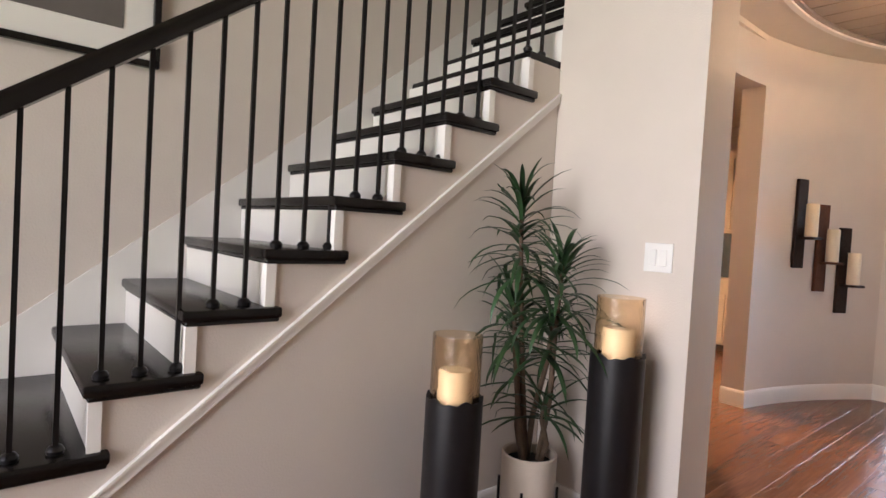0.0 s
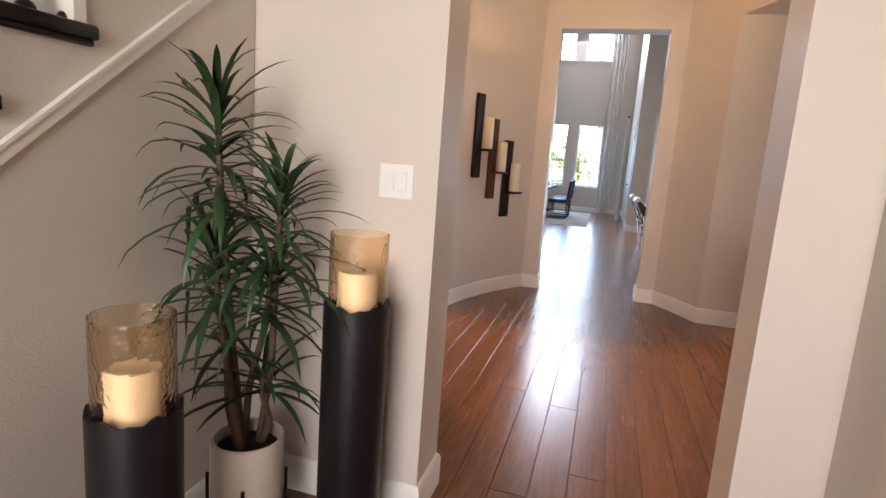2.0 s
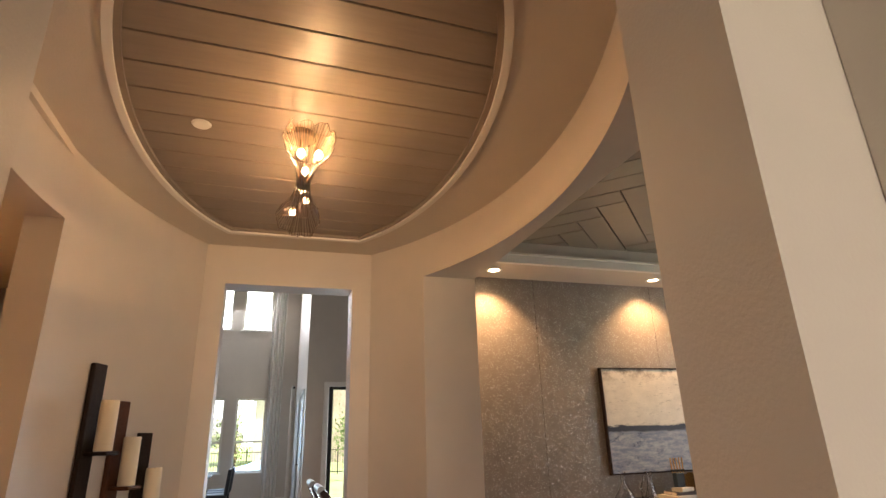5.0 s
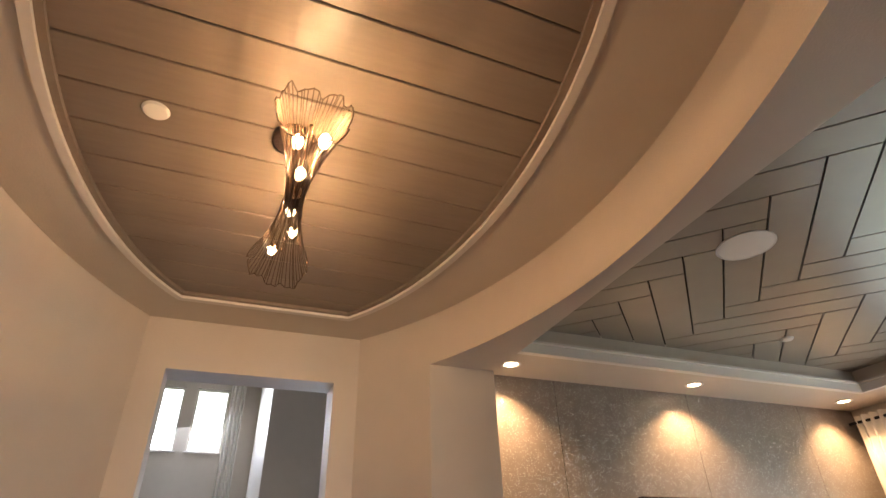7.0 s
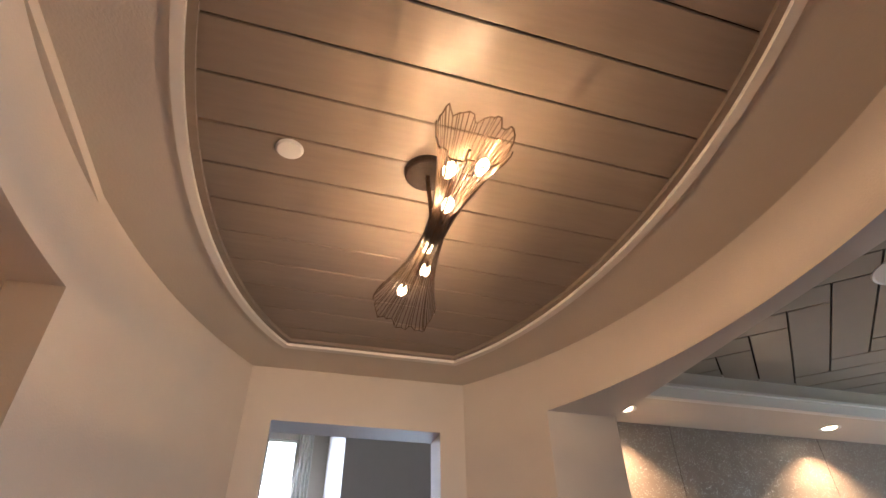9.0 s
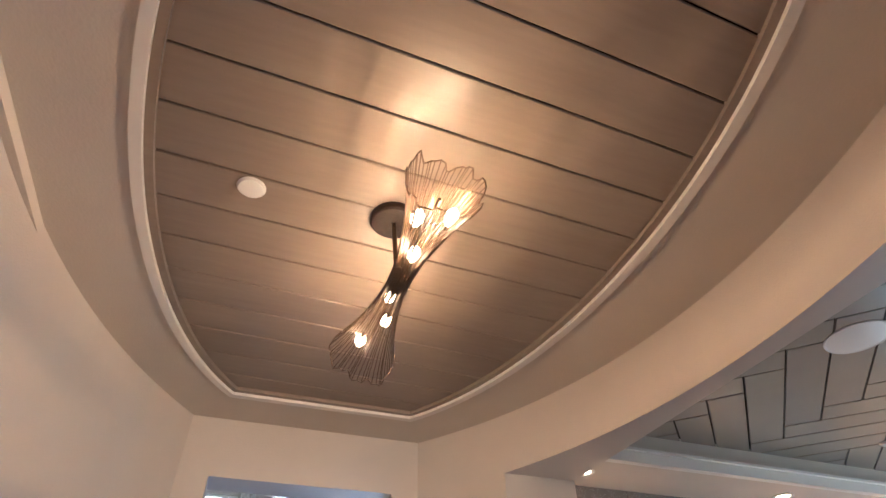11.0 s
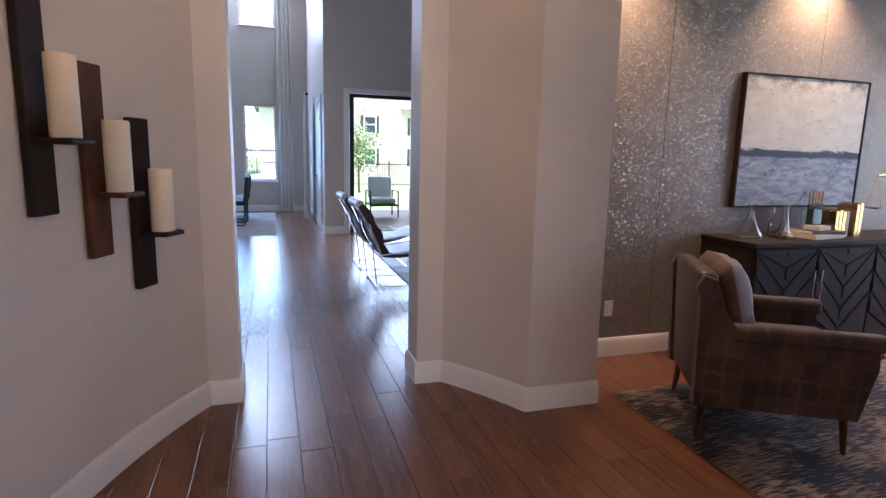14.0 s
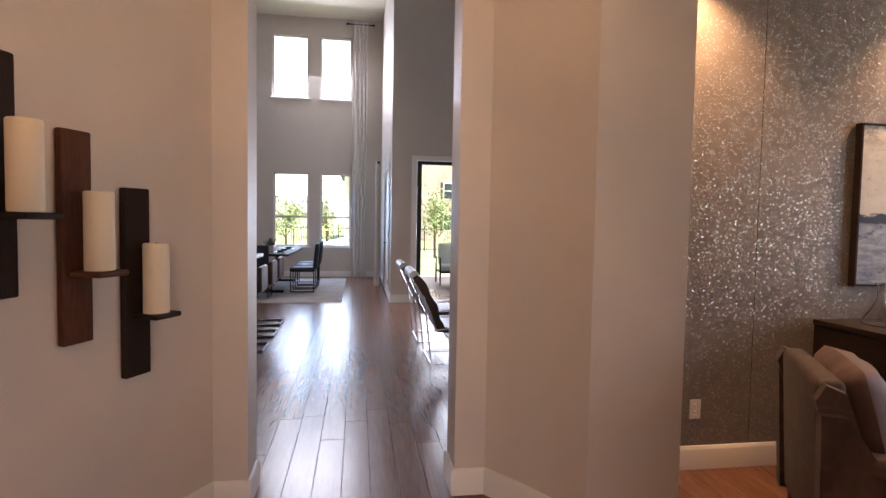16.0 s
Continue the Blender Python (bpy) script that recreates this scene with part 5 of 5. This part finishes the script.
def sling_chair(x, y, turn):
    """Chrome sled frame with a slung leather seat. Local +x is its front."""
    c = thing("sling_chair", "brown leather sling lounge chair on a chrome wire frame", "lounge chair", pose(x, y, 0, 0, 0, turn), "sling chairs in the great room")
    for sgn in (-1, 1):
        yy = sgn * 0.33
        part("side_frame", Shape().tube([(-0.30, yy, 0.70), (-0.22, yy, 0.012), (0.38, yy, 0.012), (0.44, yy, 0.42)], 0.009, 8), CHROME, c, "bent chrome side frame", True)
        part("seat_rail", Shape().tube([(-0.42, yy, 0.86), (-0.18, yy, 0.36), (0.46, yy, 0.42)], 0.009, 8), CHROME, c, "chrome rail", True)
    for x0, z0 in ((-0.42, 0.86), (-0.22, 0.012), (0.38, 0.012), (0.46, 0.42)):
        part("crossbar", Shape().tube([(x0, -0.33, z0), (x0, 0.33, z0)], 0.008, 8), CHROME, c)
    n = 22
    prof = []
    for i in range(n + 1):
        u = i / n
        if u < 0.5:
            t = u / 0.5
            prof.append((-0.42 + 0.26 * t + 0.03 * math.sin(math.pi * t), 0.88 - 0.54 * t))
        else:
            t = (u - 0.5) / 0.5
            prof.append((-0.16 + 0.64 * t, 0.34 + 0.10 * t ** 2 - 0.03 * math.sin(math.pi * t)))
    s = Shape()
    for lay, th in ((0, 0.0), (1, 0.085)):
        for i, (px, pz) in enumerate(prof):
            puff = th * (0.8 + 0.35 * abs(math.sin(math.pi * i / n * 5)))
            for j in range(7):
                v = j / 3 - 1
                s.v.append((px + puff * 0.75, 0.31 * v, pz + puff * 0.6 * (1 - 0.2 * v ** 4)))
    q = (n + 1) * 7
    for i in range(n):
        for j in range(6):
            a = i * 7 + j
            s.f += [(a, a + 1, a + 8, a + 7), (q + a + 7, q + a + 8, q + a + 1, q + a)]
        s.f += [(i * 7, i * 7 + 7, q + i * 7 + 7, q + i * 7), (i * 7 + 6, q + i * 7 + 6, q + i * 7 + 13, i * 7 + 13)]
    part("sling", s, LEATHER, c, "quilted brown leather sling", True)
    # head roll simply paler and greyer than the sling
    r = part("head_roll", Shape().tube([(-0.40, -0.30, 0.90), (-0.40, 0.30, 0.90)], 0.05, 14), PALE_ROLL, c, "pale grey head roll", True)
    return c


first = sling_chair(9.62, 0.40, -90)
copy_thing(first, pose(10.65, 0.42, 0, 0, 0, -90))
gr = thing("living_rug", "dark grey living room rug", "rug", pose(10.4, -1.6, 0))
part("rug_surface", Shape().rbox(-1.6, 1.9, -2.4, 1.85, 0.0005, 0.012, 0.004), BOOK_DARK, gr)
ct = thing("coffee_table", "low coffee table with crossed white legs", "table", pose(10.4, -0.75, 0.012))
part("tabletop", Shape().rbox(-0.6, 0.6, -0.45, 0.45, 0.38, 0.42, 0.008), DARK_OAK, ct)
for x in (-0.5, -0.17, 0.17, 0.5):
    part("cross_leg", Shape().tube([(x, -0.4, 0.0), (x + 0.1, 0.4, 0.38)], 0.013, 8), TRIM, ct, "white crossed leg")
    part("cross_leg", Shape().tube([(x, 0.4, 0.0), (x + 0.1, -0.4, 0.38)], 0.013, 8), TRIM, ct, "white crossed leg")

dr = thing("dining_rug", "pale grey flat dining rug", "rug", pose(13.55, 1.62, 0))
part("rug_surface", Shape().rbox(0, 3.9, 0, 3.6, 0.0005, 0.010, 0.003), GREY_RUG, dr)
dt = thing("dining_table", "long dark dining table", "table", pose(15.9, 3.15, 0.010))
part("tabletop", Shape().rbox(-1.3, 1.3, -0.5, 0.5, 0.72, 0.765, 0.006), DARK_OAK, dt)
for x in (-1.0, 1.0):
    part("trestle", Shape().rbox(x - 0.05, x + 0.05, -0.38, 0.38, 0.0, 0.05, 0.006).rbox(x - 0.045, x + 0.045, -0.06, 0.06, 0.05, 0.719, 0.006), BLACK_METAL, dt, "dark trestle")


def dining_chair(x, y, turn):
    c = thing("dining_chair", "dark blue upholstered dining chair on a black sled base", "chair", pose(x, y, 0.010, 0, 0, turn), "dining chairs round the table")
    part("seat", soft_box(-0.24, 0.24, -0.24, 0.24, 0.40, 0.49, 0.03), NAVY, c, "", True)
    b = soft_box(-0.27, -0.20, -0.24, 0.24, 0.47, 0.96, 0.03)
    b.v = [(px - 0.10 * (pz - 0.47), py, pz) for px, py, pz in b.v]
    part("backrest", b, NAVY, c, "", True)
    for sgn in (-1, 1):
        part("side_frame", Shape().tube([(-0.22, sgn * 0.22, 0.40), (-0.22, sgn * 0.22, 0.012), (0.22, sgn * 0.22, 0.012), (0.22, sgn * 0.22, 0.40)], 0.012, 8), BLACK_METAL, c, "black side frame")
    for px in (-0.22, 0.22):
        part("stretcher", Shape().tube([(px, -0.22, 0.11), (px, 0.22, 0.11)], 0.010, 8), BLACK_METAL, c)
    return c


one = dining_chair(15.1, 2.42, 90)
for x, y, turn in ((15.75, 2.40, 90), (16.4, 2.43, 90), (15.1, 3.92, -90), (15.75, 3.9, -90), (16.4, 3.93, -90), (14.25, 3.15, 0)):
    copy_thing(one, pose(x, y, 0.010, 0, 0, turn))
for i, (x, y) in enumerate(((15.0, 2.85), (15.6, 2.85), (16.3, 2.85), (15.3, 3.4), (16.0, 3.4))):
    p = thing("place_setting_plate", "dark dinner plate with a bowl on the table", "plate", pose(x, y, 0.775), "plates on the dining table")
    part("plate", Shape().lathe([(0.07, 0.0), (0.13, 0.014), (0.128, 0.018), (0.07, 0.006)], 0, 0, 24), TRIM, p, "", True)
    part("bowl", Shape().lathe([(0.04, 0.008), (0.07, 0.05), (0.066, 0.05), (0.036, 0.016)], 0, 0, 20), BOOK_DARK, p, "", True)
tp = thing("table_plant", "low green succulent in a white box on the table", "plant", pose(15.55, 3.12, 0.775))
part("box", Shape().rbox(-0.22, 0.22, -0.09, 0.09, 0, 0.12, 0.006), CERAMIC, tp)
fo = Shape()
for i in range(60):
    leaf(fo, (rng.uniform(-0.18, 0.18), rng.uniform(-0.06, 0.06), 0.12), rng.uniform(0, 6.28), radians(rng.uniform(20, 80)), rng.uniform(0.10, 0.2), 0.02, radians(30))
part("leaves", fo, LEAF, tp, "", True)

isl = thing("kitchen_island", "kitchen island with a white stone top", "island", pose(10.9, 3.35, 0))
part("body", Shape().rbox(-1.35, 1.35, -0.35, 0.55, 0, 0.88, 0.004), CABINET_PAINT, isl)
part("worktop", Shape().rbox(-1.45, 1.45, -0.62, 0.6, 0.881, 0.925, 0.006, 2), MARBLE, isl, "white stone top")


def stool(x, y):
    c = thing("counter_stool", "leather counter stool on a black cantilever base", "stool", pose(x, y, 0, 0, 0, 90), "counter stools at the island")
    part("seat", soft_box(-0.20, 0.20, -0.21, 0.21, 0.60, 0.68, 0.03), LEATHER, c, "", True)
    part("backrest", soft_box(-0.24, -0.18, -0.21, 0.21, 0.64, 0.92, 0.025), LEATHER, c, "", True)
    for sgn in (-1, 1):
        part("cantilever", Shape().tube([(-0.2, sgn * 0.2, 0.60), (0.21, sgn * 0.2, 0.58), (0.22, sgn * 0.2, 0.03), (0.2, sgn * 0.2, 0.012), (-0.24, sgn * 0.2, 0.012)], 0.012, 8), BLACK_METAL, c, "", True)
    part("floor_bar", Shape().tube([(-0.24, -0.2, 0.012), (-0.24, 0.2, 0.012)], 0.012, 8), BLACK_METAL, c)
    part("foot_bar", Shape().tube([(0.22, -0.2, 0.24), (0.22, 0.2, 0.24)], 0.010, 8), BLACK_METAL, c)
    return c


s1 = stool(11.7, 2.62)
for x in (10.95, 10.2):
    copy_thing(s1, pose(x, 2.60, 0, 0, 0, 90))

# ---- pantry cabinet beyond the curved wall ----
cab = thing("pantry_cabinet", "tall cream pantry cabinet with a dark middle panel", "cabinet", pose(7.9, 3.75, 0))
part("carcass", Shape().rbox(-0.3, 0.3, -0.8, 0.8, 0.09, 2.45, 0.004), CABINET_PAINT, cab)
part("toe_kick", Shape().box(-0.24, 0.3, -0.8, 0.8, 0, 0.089), BOOK_DARK, cab)
part("crown", Shape().sweep([(0.3, 0.8), (-0.3, 0.8), (-0.3, -0.8), (0.3, -0.8)], [(0, 2.45), (-0.02, 2.46), (-0.05, 2.53), (-0.06, 2.55), (0, 2.55)]), CABINET_PAINT, cab, "crown moulding")
for a, b, lo, hi in ((-0.79, -0.005, 0.11, 0.72), (0.005, 0.79, 0.11, 0.72), (-0.79, -0.005, 1.55, 2.43), (0.005, 0.79, 1.55, 2.43)):
    d = part("door", Shape().rbox(-0.322, -0.302, a, b, lo, hi, 0.003), CABINET_PAINT, cab)
    part("panel", Shape().rbox(-0.328, -0.321, a + 0.07, b - 0.07, lo + 0.07, hi - 0.07, 0.003), CABINET_PAINT, d)
# one dark panel between the drawer and the upper doors
part("oven", Shape().rbox(-0.325, -0.302, -0.79, 0.79, 0.95, 1.50, 0.004), DARK_GLASS, cab, "dark glass panel at backsplash height")
part("drawer", Shape().rbox(-0.322, -0.302, -0.79, 0.79, 0.74, 0.93, 0.003), CABINET_PAINT, cab)
downlight(5.3, 3.5, 3.0, 130, 150)

# ---- outdoors ----
# added glowing sheet, there to whiten the view through the windows
SKY_GLOW = glow("sky_glow_white", (0.90, 0.96, 1.0), 1.1)
glow_sheet = Shape().box(360, 362, -420, 420, -2, 260)
structure("backdrop", glow_sheet, SKY_GLOW, "added glowing white sheet standing in for bright sky beyond the houses", "sky")
gs = 400.0
structure("ground", Shape().box(GX + 0.18, gs, -gs, 0.6, -0.60, -0.25).box(18.18, gs, 0.6, gs, -0.60, -0.25).box(-gs, 18.18, 7.3, gs, -0.60, -0.25).box(-gs, GX + 0.18, -gs, -6.3, -0.60, -0.25).box(-gs, -2.7, -6.3, 7.3, -0.60, -0.25), GRASS, "mown green lawn", "ground")
structure("pavement_patio", Shape().box(GX + 0.18, 18.6, -6.0, 0.66, -0.249, -0.015), CONCRETE, "pale concrete patio slab", "pavement")
structure("ceiling_patio", Shape().box(GX + 0.18, 15.6, -6.0, 0.66, 3.0, 3.15), TRIM, "white painted patio soffit", "ceiling")
structure("roof_main", Shape().box(-3.0, 18.6, -6.4, 7.4, 6.55, 6.7), SHINGLE, "grey roof", "roof")

pc1 = thing("patio_chair", "grey patio armchair with pale blue cushions", "chair", pose(16.6, -0.85, -0.015, 0, 0, 180))
part("seat_cushion", soft_box(-0.28, 0.32, -0.28, 0.28, 0.32, 0.46, 0.04), BLUE_CUSHION, pc1, "", True)
part("back_cushion", soft_box(-0.38, -0.22, -0.29, 0.29, 0.42, 0.95, 0.05), BLUE_CUSHION, pc1, "", True)
for sgn in (-1, 1):
    part("arm_frame", Shape().tube([(-0.36, sgn * 0.33, 0.0), (-0.34, sgn * 0.33, 0.62), (0.32, sgn * 0.33, 0.62), (0.34, sgn * 0.33, 0.0)], 0.018, 8), DARK_OAK, pc1)
part("seat_frame", Shape().rbox(-0.34, 0.34, -0.32, 0.32, 0.27, 0.315, 0.004), DARK_OAK, pc1)
ps = thing("patio_sofa", "beige cushioned patio sofa", "sofa", pose(16.1, -2.1, -0.015, 0, 0, 90))
part("frame", Shape().rbox(-0.45, 0.45, -0.9, 0.9, 0.0, 0.30, 0.01), DARK_OAK, ps)
part("seat_cushion", soft_box(-0.40, 0.45, -0.88, 0.88, 0.305, 0.47, 0.05), BEIGE_CUSHION, ps, "", True)
part("back_cushion", soft_box(-0.45, -0.25, -0.88, 0.88, 0.47, 0.80, 0.06), BEIGE_CUSHION, ps, "", True)
for y in (-0.97, 0.97):
    part("arm_cushion", soft_box(-0.45, 0.45, y - 0.085, y + 0.085, 0.08, 0.68, 0.04), BEIGE_CUSHION, ps, "", True)

FX = 34.0
fence = tagged(new("iron_fence"), "black iron picket fence round the lawn", "fence", "", "")
for z in (-0.12, 0.98):
    part("rail", Shape().box(FX - 0.02, FX + 0.02, -14, 18, z, z + 0.04), BLACK_METAL, fence)
picket = Shape().box(-0.008, 0.008, -0.008, 0.008, -0.25, 1.10).mesh("picket")
picket.materials.append(BLACK_METAL)
post = Shape().rbox(-0.03, 0.03, -0.03, 0.03, -0.25, 1.2, 0.004).mesh("post")
post.materials.append(BLACK_METAL)
for i in range(246):
    y = -14 + 0.13 * i
    ob = new("post" if i % 18 == 0 else "picket", post if i % 18 == 0 else picket)
    ob.parent = fence
    ob.location = (FX, y, 0)


def house(x, y, w, d, h, turn, stone, label):
    """A two-storey house whose local -x side faces the lawn."""
    t = thing("house", label, "house", pose(x, y, -0.25, 0, 0, turn))
    part("wall", Shape().box(0, d, -w / 2, w / 2, 0, h), SIDING, t, "pale siding walls")
    e = 0.5
    part("roof", Shape().add([(-e, -w / 2 - e, h), (d + e, -w / 2 - e, h), (d + e, w / 2 + e, h), (-e, w / 2 + e, h), (d / 2, -w / 2 + d / 2, h + d * 0.36), (d / 2, w / 2 - d / 2, h + d * 0.36)], [(0, 1, 4), (2, 3, 5), (0, 4, 5, 3), (1, 2, 5, 4), (0, 3, 2, 1)]), SHINGLE, t, "grey hipped roof")
    gw = w * 0.3
    gable = Shape().add([(-1.0 + k, gy, gz) for k in (0, 1.2) for gy, gz in ((-gw / 2, 0), (gw / 2, 0), (gw / 2, h), (0, h + gw * 0.62), (-gw / 2, h))], [(0, 1, 2, 3, 4), (9, 8, 7, 6, 5), (0, 5, 6, 1), (1, 6, 7, 2), (2, 7, 8, 3), (3, 8, 9, 4), (4, 9, 5, 0)])
    part("stone_gable", gable, STONE if stone else SIDING, t, "stone faced gable" if stone else "gable")
    for wy in (-w * 0.36, -w * 0.24, 0.0, w * 0.24, w * 0.36):
        for wz in (0.9, 3.6):
            fx = -1.0 if abs(wy) < gw / 2 else 0.0
            if wz + 1.5 > h:
                continue
            wi = part("window", Shape().rbox(fx - 0.04, fx - 0.002, wy - 0.55, wy + 0.55, wz, wz + 1.5, 0.01), TRIM, t, "white framed window")
            part("pane", Shape().box(fx - 0.05, fx - 0.042, wy - 0.45, wy + 0.45, wz + 0.1, wz + 0.72).box(fx - 0.05, fx - 0.042, wy - 0.45, wy + 0.45, wz + 0.8, wz + 1.4), DARK_GLASS, wi)
            for sgn in (-1, 1):
                part("shutter", Shape().box(fx - 0.03, fx - 0.002, wy + sgn * 0.6 - 0.17, wy + sgn * 0.6 + 0.17, wz, wz + 1.5), BOOK_DARK, wi, "dark shutter")
    return t


house(52, -6.5, 18, 11, 5.8, 0, True, "two-storey house with a stone gable and dark shutters")
house(128, 16.5, 20, 11, 3.2, 0, False, "single-storey pale house with a grey hipped roof")
house(78, 32, 20, 12, 5.6, 0, False, "two-storey pale house with a grey roof")


def tree(x, y, h, spread, seed):
    r = random.Random(seed)
    t = thing("young_tree", "young leafy green tree with a slim trunk on the lawn", "tree", pose(x, y, -0.25))
    part("trunk", Shape().tube([(0, 0, 0), (0.04, 0.02, h * 0.4), (0.0, 0.05, h * 0.85)], 0.05, 8, False, [0.07, 0.05, 0.015]), BARK, t, "", True)
    cr = Shape()
    for k in range(14):
        a, z0 = r.uniform(0, 6.28), r.uniform(0.3, 0.8) * h
        tip = (spread * math.cos(a) * r.uniform(0.5, 1), spread * math.sin(a) * r.uniform(0.5, 1), z0 + r.uniform(0.2, 0.9))
        part("limb", Shape().tube([(0, 0, z0), (tip[0] * 0.5, tip[1] * 0.5, (z0 + tip[2]) / 2 + 0.1), tip], 0.015, 5, False, [0.022, 0.014, 0.006]), BARK, t)
        for m in range(70):
            c = Vector(tip) * r.uniform(0.45, 1.1) + Vector((r.gauss(0, 0.25), r.gauss(0, 0.25), r.gauss(0, 0.25)))
            c.z = tip[2] + r.gauss(0, 0.35)
            u = Vector((r.gauss(0, 1), r.gauss(0, 1), r.gauss(0, 1))).normalized() * r.uniform(0.05, 0.1)
            w = u.orthogonal().normalized() * u.length * 0.45
            cr.add([c - u, c + w, c + u, c - w], [(0, 1, 2, 3)])
    part("crown", cr, TREE_LEAF, t, "many small leaves")


TREE_LEAF = mat("tree_leaf", (0.12, 0.20, 0.06), 0.6, scale=4, vary=0.3, bump=0.0, per_object=0.4, second=(0.24, 0.34, 0.12))
tree(29, 2.7, 3.0, 0.8, 3)
tree(29, -2.2, 2.5, 0.5, 5)
tree(31.5, 4.8, 2.2, 0.8, 8)
tree(33.0, 6.4, 1.8, 0.9, 9)


# ---- floor boards: those along the walk singly, the rest joined ----
BW = 0.1545
rng = random.Random(11)
board_len = (1.15, 1.45, 1.75)
board_mesh = []
for L in board_len:
    board_mesh.append(Shape().rbox(0.001, L - 0.001, 0.001, BW - 0.001, -0.011, 0.0, 0.0016).mesh("plank"))
    board_mesh[-1].materials.append(FLOOR_WOOD)
floor_ob = bpy.data.objects["floor"]
rest = Shape()
row = math.floor((-6.0 - 1.276) / BW)
while 1.276 + row * BW < 7.0:
    y = 1.276 + row * BW
    x = -2.6 - rng.uniform(0, 1.4)
    while x < 18.0:
        i = rng.randrange(3)
        L = board_len[i]
        if 1.9 < x < 9.2 and -0.3 < y < 2.65:
            ob = new("plank", board_mesh[i])
            ob.parent = floor_ob
            ob.location = (x, y, 0)
        elif not (x > 13.7 and y < 0.7):
            a, b, c, d = x + 0.001, x + L - 0.001, y + 0.001, y + BW - 0.001
            e = 0.002
            rest.add([(a, c, -0.011), (b, c, -0.011), (b, d, -0.011), (a, d, -0.011), (a, c, -0.002), (b, c, -0.002), (b, d, -0.002), (a, d, -0.002), (a + e, c + e, 0), (b - e, c + e, 0), (b - e, d - e, 0), (a + e, d - e, 0)], [(0, 1, 5, 4), (1, 2, 6, 5), (2, 3, 7, 6), (3, 0, 4, 7), (4, 5, 9, 8), (5, 6, 10, 9), (6, 7, 11, 10), (7, 4, 8, 11), (8, 9, 10, 11)])
        x += L
    row += 1
ob = part("far_planks", rest, FLOOR_WOOD, floor_ob)
tagged(ob, kind="stuff")
